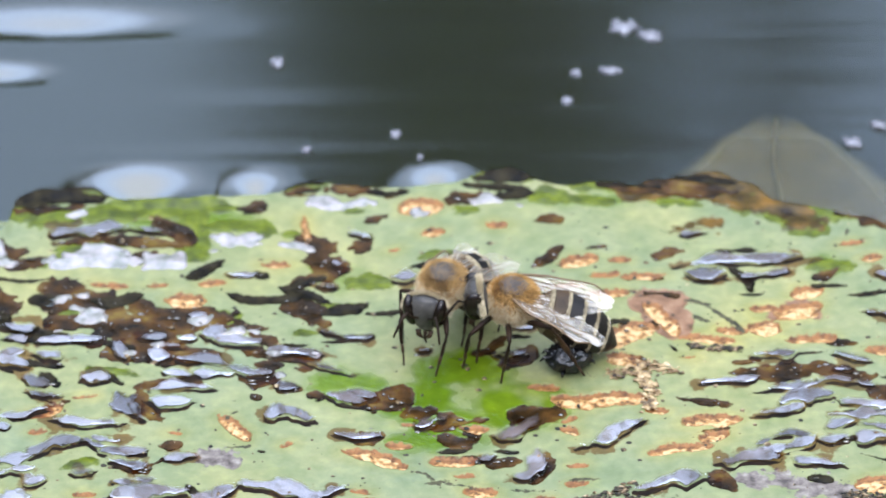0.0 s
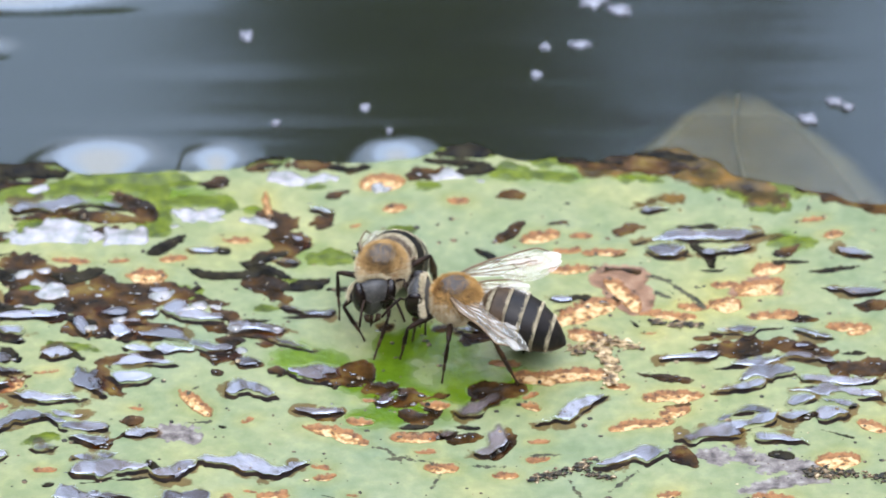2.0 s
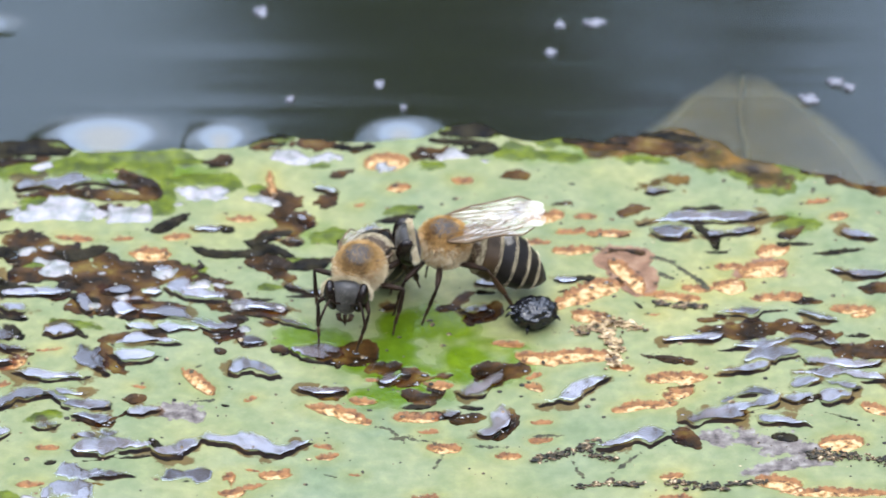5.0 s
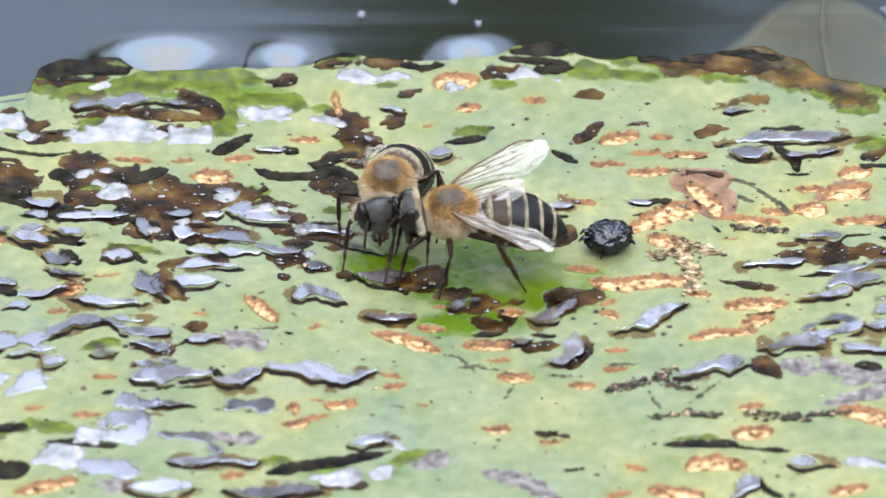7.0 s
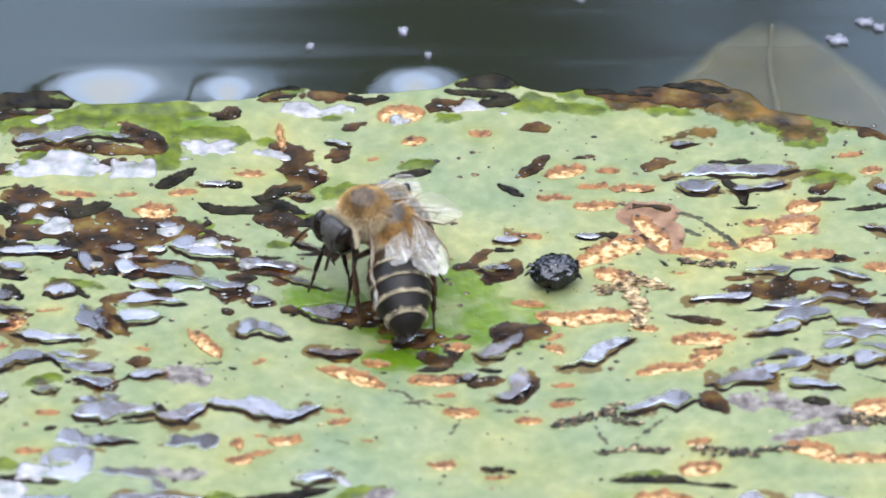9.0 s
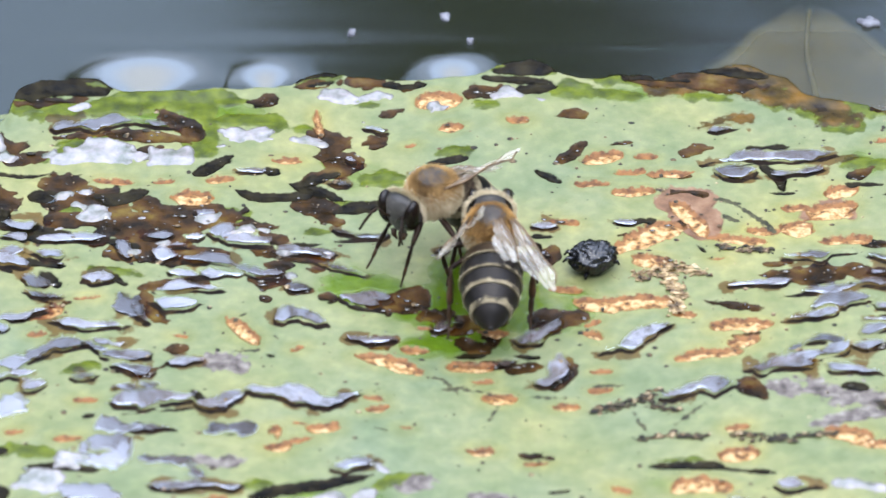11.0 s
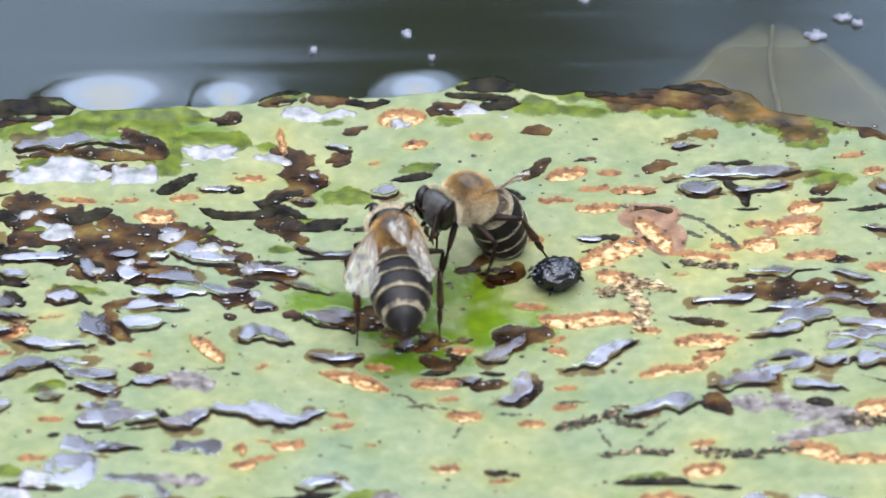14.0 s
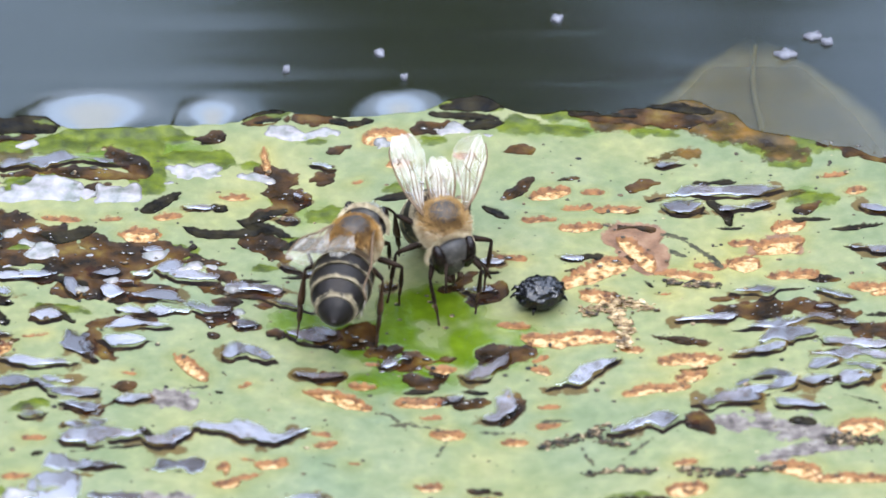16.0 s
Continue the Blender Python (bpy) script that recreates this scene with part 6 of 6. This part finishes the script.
def play(bee, neck):
    """Keys a bee's body, head, abdomen, wings and legs; a foot stays planted until the body has moved away from it."""
    rows = {k: [] for k in bee}
    fidget = random.Random(11)
    planted = {}
    for t, x, y, z, heading, nose, bend, swing, left, right, face, on_edge in STANCES[id(bee)]:
        m = pose(x * MM, y * MM, z * MM, 0, -nose, heading)
        turn = m.to_3x3()
        back = turn.inverted()
        rows["root"].append((t, m))
        rows["head"].append((t, Matrix.Translation(neck * MM) @ pose(0, 0, 0, fidget.uniform(-5, 5), 10 + nose * 0.6 + fidget.uniform(-3, 3), face + fidget.uniform(-4, 4))))
        rows["abdomen"].append((t, pose(-1.7 * MM, 0, -0.35 * MM, 0, -bend, swing)))
        flat = pose(0, 0, 0, 0, 0, heading).to_3x3()
        for which, (hx, hy, hz, long, low, fx, fy) in LEG_PLAN.items():
            for s in (1, -1):
                hip = Vector((hx, s * hy, hz))
                start = Vector((x, y, z)) + turn @ hip
                want = Vector((x, y, 0)) + flat @ Vector((fx + fidget.uniform(-0.5, 0.5), s * (fy + fidget.uniform(-0.4, 0.4)), 0))
                held = planted.get((which, s))
                if held is None or (held - want).length > 1.7:
                    held = planted[which, s] = want
                way = Vector((held.x, held.y, float(pad_z(held.x, held.y)) + 0.12)) - start
                span = min(max(way.length, 1.6), 0.985 * (long + low))
                way.normalize()
                pole = Vector((0, 0, 1)) + flat @ Vector((0.25 if which == "front" else -0.2, 0.55 * s, 0))
                pole = (pole - way * pole.dot(way)).normalized()
                c = (long * long + span * span - low * low) / (2 * long * span)
                c = max(-0.98, min(0.98, c))
                thigh = way * c + pole * math.sqrt(1 - c * c)
                shin = way * span - thigh * long
                upper = frame_of(thigh, pole)
                rows["leg", which, s].append((t, Matrix.Translation(hip * MM) @ (back @ upper).to_4x4()))
                lower = Matrix.Translation((long * MM, 0, 0)) @ (upper.inverted() @ frame_of(shin, pole)).to_4x4()
                rows["shin", which, s].append((t, lower))
                rows["foot", which, s].append((t, lower))
        for s, (spread, lift) in ((1, left), (-1, right)):
            a, b = radians(spread), radians(lift)
            way = Vector((-math.cos(a) * math.cos(b), s * math.sin(a) * math.cos(b), math.sin(b)))
            tilt = on_edge[0 if s > 0 else 1]
            broad = Vector((0, -0.45, 1)).normalized()
            thin = (turn @ way).cross(Vector((0, -0.81, 0.59))).normalized()
            thin *= 1 if thin.dot(broad) >= 0 else -1
            up = back @ (broad * (1 - tilt) + thin * tilt)
            base = Vector((WING_ROOT.x, s * WING_ROOT.y, WING_ROOT.z))
            rows["wing", s].append((t, Matrix.Translation(base * MM) @ frame_of(way, up).to_4x4()))
    for k, r in rows.items():
        ends = ([] if r[0][0] == 0 else [(0.0, r[0][1])])
        walk(bee[k], ends + r)


def motions():
    stance(tan_bee, 0.0, 3.3, -7.3, 5.4, 179, 11, 10, 0, 34, -3, -4, 4, 0, (0.45, 0))
    stance(tan_bee, 0.5, 2.5, -7.5, 6.6, 175, 20, 19, -1, 41, 22, 4, 17, 0, (0.45, 0))
    stance(tan_bee, 1.0, 4.3, -8.4, 5.4, 182, 7, 7, 1, 38, 1, 1, 10, 0, (0.45, 0))
    stance(tan_bee, 1.5, 3.8, -8.0, 5.4, 176, 9, 5, 2, 29, -3, 4, 9, 0, (0.45, 0))
    stance(tan_bee, 2.0, 1.9, -10.3, 5.4, 169, 5, 5, -3, 44, 0, 22, 18, 0, (0.45, 0))
    stance(tan_bee, 2.5, 1.7, -9.7, 5.4, 168, 8, 7, -3, 23, -23, 19, 18, 0, (0.45, 0))
    stance(tan_bee, 3.0, 2.0, -7.1, 5.6, 169, 15, 15, -6, 19, 6, 18, 21, 0, (0.45, 0))
    stance(tan_bee, 3.2, 1.2, -5.7, 5.4, 163, 17, 11, -7, 12, 5, 26, 25, 0, (0.45, 0))
    stance(tan_bee, 5.3, 0.7, -5.9, 5.6, 190, 11, 10, 0, 24, 29, 7, 16, 0, (0.45, 0))
    stance(tan_bee, 5.5, 0.8, -6.2, 5.6, 187, 14, 15, -3, 23, 24, 16, 26, 0, (0.45, 0))
    stance(tan_bee, 6.0, 0.3, -8.7, 5.4, 199, 9, 7, 6, 29, -1, -3, 25, 0, (0.45, 0))
    stance(tan_bee, 6.5, -1.2, -10.1, 5.4, 197, 10, 3, 8, 29, -3, 1, 27, 0, (0.45, 0))
    stance(tan_bee, 7.0, -4.0, -11.6, 5.4, 186, 7, 1, 3, 27, -9, 17, 30, 0, (0.45, 0))
    stance(tan_bee, 7.5, 2.3, -9.1, 5.8, 166, 17, 15, -2, 6, -1, 30, -10, 0, (0.45, 0))
    stance(tan_bee, 7.8, 3.8, -10.6, 5.6, 156, 16, 12, -6, 9, 9, -12, 18, 0, (0.45, 0))
    stance(tan_bee, 8.0, 3.7, -8.0, 5.9, 145, 17, 16, -6, 6, 18, -12, 23, 0, (0.45, 0))
    stance(tan_bee, 8.2, 1.2, -6.2, 6.0, 125, 12, 13, 0, -20, 14, 24, 21, 0, (0, 0))
    stance(tan_bee, 8.3, 0.7, -6.2, 6.0, 134, 14, 19, -13, -1, 26, 5, 34, 0, (0, 0))
    stance(tan_bee, 8.4, -2.3, -5.8, 5.8, 129, 6, 10, -10, 0, 9, 10, 25, 0, (0, 0))
    stance(tan_bee, 8.5, -4.1, -10.6, 5.7, 124, 18, 12, -5, 48, 9, 49, 26, 0, (0, 0))
    stance(tan_bee, 8.7, -5.6, -8.6, 5.7, 110, 4, 4, -8, 22, 18, 22, 18, 0, (0.95, 0))
    stance(tan_bee, 9.0, -4.4, -9.7, 5.7, 92, 13, 6, 9, 0, 2, 23, 16, 0, (0.95, 0))
    stance(tan_bee, 9.5, -2.7, -12.7, 5.7, 94, 11, 6, 0, 9, 7, 33, 11, 0, (0.95, 0))
    stance(tan_bee, 9.7, -1.3, -11.4, 5.7, 102, 10, 8, -2, 20, 5, 15, 8, 0, (0.95, 0))
    stance(tan_bee, 11.8, 0.4, -11.9, 5.7, 86, 8, -7, -1, 22, 18, 26, -20, 0, (0.9, 0.7))
    stance(tan_bee, 12.0, 0.5, -10.8, 5.7, 90, 11, 7, -14, 22, 18, 15, -23, 0, (0.9, 0.7))
    stance(tan_bee, 12.5, 0.1, -11.3, 5.7, 87, 8, 4, -13, 22, 18, 18, -30, 0, (0.9, 0.7))
    stance(tan_bee, 13.0, 0.1, -11.5, 5.7, 89, 7, 3, -8, 25, 16, 27, -26, 0, (0, 0))
    stance(tan_bee, 13.5, -4, -11.3, 5.7, 113, 3, 4, -3, 35, 1, -1, -36, 0, (0, 0.9))
    stance(tan_bee, 14.0, -4.2, -10.9, 5.7, 96, 3, -2, -2, 25, 3, 6, 5, 0, (0, 0.6))
    stance(tan_bee, 14.5, -2.2, -11.9, 5.7, 86, 5, -5, 4, 29, 7, 26, -11, 0, (0, 0))
    stance(tan_bee, 14.8, -3.8, -11.5, 5.7, 95, 6, 1, 2, 32, 0, 22, 4, 0, (0, 0))
    stance(tan_bee, 15.0, -4.5, -10.9, 5.7, 83, 3, 5, 20, -1, -16, 18, -2, 0, (0.9, 0.9))
    stance(tan_bee, 15.5, -5.2, -8.0, 5.7, 92, 6, 1, 7, 1, -8, 8, -6, 0, (0.9, 0.9))
    stance(tan_bee, 16.0, -6.0, -8.5, 5.7, 74, 2, -6, 8, 16, 14, 10, -6, 0, (0.3, 0.9))
    stance(dark_bee, 0.0, -2.0, -5.6, 5.6, 240, 2, 32, 0, 14, -22, 14, -22, 12, (0, 0))
    stance(dark_bee, 0.5, -3.6, -6.5, 5.7, 238, 3, 32, 0, 14, -22, 14, -22, 7, (0, 0))
    stance(dark_bee, 1.0, -2.2, -6.9, 5.8, 234, 4, 32, 0, 14, -22, 14, -22, 21, (0, 0))
    stance(dark_bee, 1.5, -2.5, -6.7, 5.4, 239, 1, 32, 0, 14, -22, 14, -22, 19, (0, 0))
    stance(dark_bee, 2.0, -3.7, -6.2, 5.5, 253, 0, 34, 0, -3, -32, 14, -22, 29, (0, 0))
    stance(dark_bee, 2.5, -4.5, -5.9, 5.7, 264, 2, 34, 0, 19, -15, 14, -22, 21, (0, 0))
    stance(dark_bee, 3.0, -4.3, -5.3, 5.5, 265, 0, 34, 0, 14, -22, 14, -22, 23, (0, 0))
    stance(dark_bee, 3.2, -3.8, -5.5, 5.5, 257, 0, 34, 0, 14, -22, 14, -22, 33, (0, 0))
    stance(dark_bee, 5.3, -6.2, -8.7, 5.1, 248, -2, 32, 0, -8, -25, 14, -22, 14, (0, 0))
    stance(dark_bee, 5.5, -6.5, -8.7, 4.9, 252, -4, 32, 0, -8, -25, 14, -22, 13, (0, 0))
    stance(dark_bee, 6.0, -7.3, -8.6, 4.7, 247, -4, 30, 0, -3, -27, 14, -22, 21, (0, 0))
    stance(dark_bee, 6.5, -8.5, -9.3, 4.7, 243, -4, 30, 0, -1, -25, 14, -22, 27, (0, 0))
    stance(dark_bee, 7.0, -8.7, -7.9, 5.3, 255, -1, 32, 0, 10, -33, 14, -22, 30, (0, 0))
    stance(dark_bee, 7.5, -4.7, -9.9, 7.2, 320, 15, 52, 0, 41, -17, 14, -22, -8, (0, 0))
    stance(dark_bee, 7.8, -3.7, -10.2, 7.2, 323, 17, 52, 0, 73, -18, 14, -22, -7, (0, 0))
    stance(dark_bee, 8.0, -3.5, -7.4, 7.2, 323, 15, 52, 0, 14, -22, 14, -22, -3, (0, 0))
    stance(dark_bee, 8.2, -5.0, -7.1, 7.2, 320, 21, 52, 0, 14, -22, 14, -22, -12, (0, 0))
    stance(dark_bee, 8.3, -5.4, -7.4, 7.2, 314, 21, 52, 0, 14, -22, 14, -22, -9, (0, 0))
    stance(dark_bee, 8.4, -6.9, -6.4, 7.2, 287, 19, 50, 0, 14, -22, 14, -22, -5, (0, 0))
    stance(dark_bee, 8.5, -6.7, -8.2, 6.9, 234, 6, 44, 0, -27, -16, 14, -22, 18, (0, 0))
    stance(dark_bee, 8.7, -6.6, -8.4, 7.1, 225, 7, 44, 0, 14, -22, 14, -22, 10, (0, 0))
    stance(dark_bee, 9.0, -6.3, -9.6, 7.0, 221, 6, 44, 0, 14, -22, 14, -22, 7, (0, 0))
    stance(dark_bee, 9.5, -4.7, -8.2, 7.2, 214, 10, 56, 0, -16, -6, 14, -22, 45, (0.6, 0.6))
    stance(dark_bee, 9.7, -4.5, -8.1, 7.2, 225, 9, 56, 0, -8, -10, 14, -22, 45, (0.6, 0.6))
    stance(dark_bee, 11.8, -3.1, -7.7, 5.8, 209, 5, 31, 5, -2, 14, 14, -22, 6, (1, 1))
    stance(dark_bee, 12.0, -2.5, -7.2, 5.7, 211, 6, 29, 1, 4, 16, 14, -22, 9, (1, 1))
    stance(dark_bee, 12.5, -1.8, -6.9, 6.3, 210, 13, 35, 1, -10, 19, 14, -22, 16, (1, 1))
    stance(dark_bee, 13.0, -0.3, -6.6, 6.3, 214, 22, 30, 11, -15, 20, 14, -22, 24, (1, 1))
    stance(dark_bee, 13.5, 0.2, -5.8, 6.3, 226, 20, 40, -3, -13, 0, 14, -22, 44, (1, 1))
    stance(dark_bee, 14.0, 1.1, -6.4, 6.3, 218, 22, 38, 4, -18, 3, 14, -22, 14, (1, 1))
    stance(dark_bee, 14.5, 0.4, -5.3, 6.3, 249, 23, 45, -12, 23, 3, 14, -22, 15, (0, 0))
    stance(dark_bee, 14.8, 0.0, -5.8, 6.3, 264, 2, 40, 0, 30, -2, 17, -10, 6, (0, 0))
    stance(dark_bee, 15.0, -0.1, -7.5, 6.3, 267, 2, 40, 0, 31, 8, 18, -2, 2, (0, 0))
    stance(dark_bee, 15.5, 0.6, -7.4, 6.3, 273, 3, 40, 0, 35, 1, 8, 0, 5, (0, 0))
    stance(dark_bee, 16.0, 0.5, -6.9, 6.0, 283, -2, 42, 0, 28, 6, 10, 12, 9, (0, 0))
    for ob, x, y, turn in FLECKS:
        # slow eddies carry the flecks: those in the open pond one way, those by the sunken leaf the other
        if x > 25:
            drift = ((0, 0, 0), (3, -0.65, 0), (9.5, -1.1, 1.5), (12.5, -2.0, 1.9), (16, -3.7, 2.2))
        else:
            drift = ((0, 0, 0), (3, 0.9, 0.4), (9.5, 2.2, 1.0), (12.5, 2.6, 1.1), (16, 1.5, 1.1))
        walk(ob, [(t, pose((x + dx) * MM, (y + dy) * MM, -0.5 * MM, 0, 0, turn + 2 * t)) for t, dx, dy in drift])
    play(tan_bee, Vector((2.65, 0, -0.55)))
    play(dark_bee, Vector((2.65, 0, -0.95)))


motions()
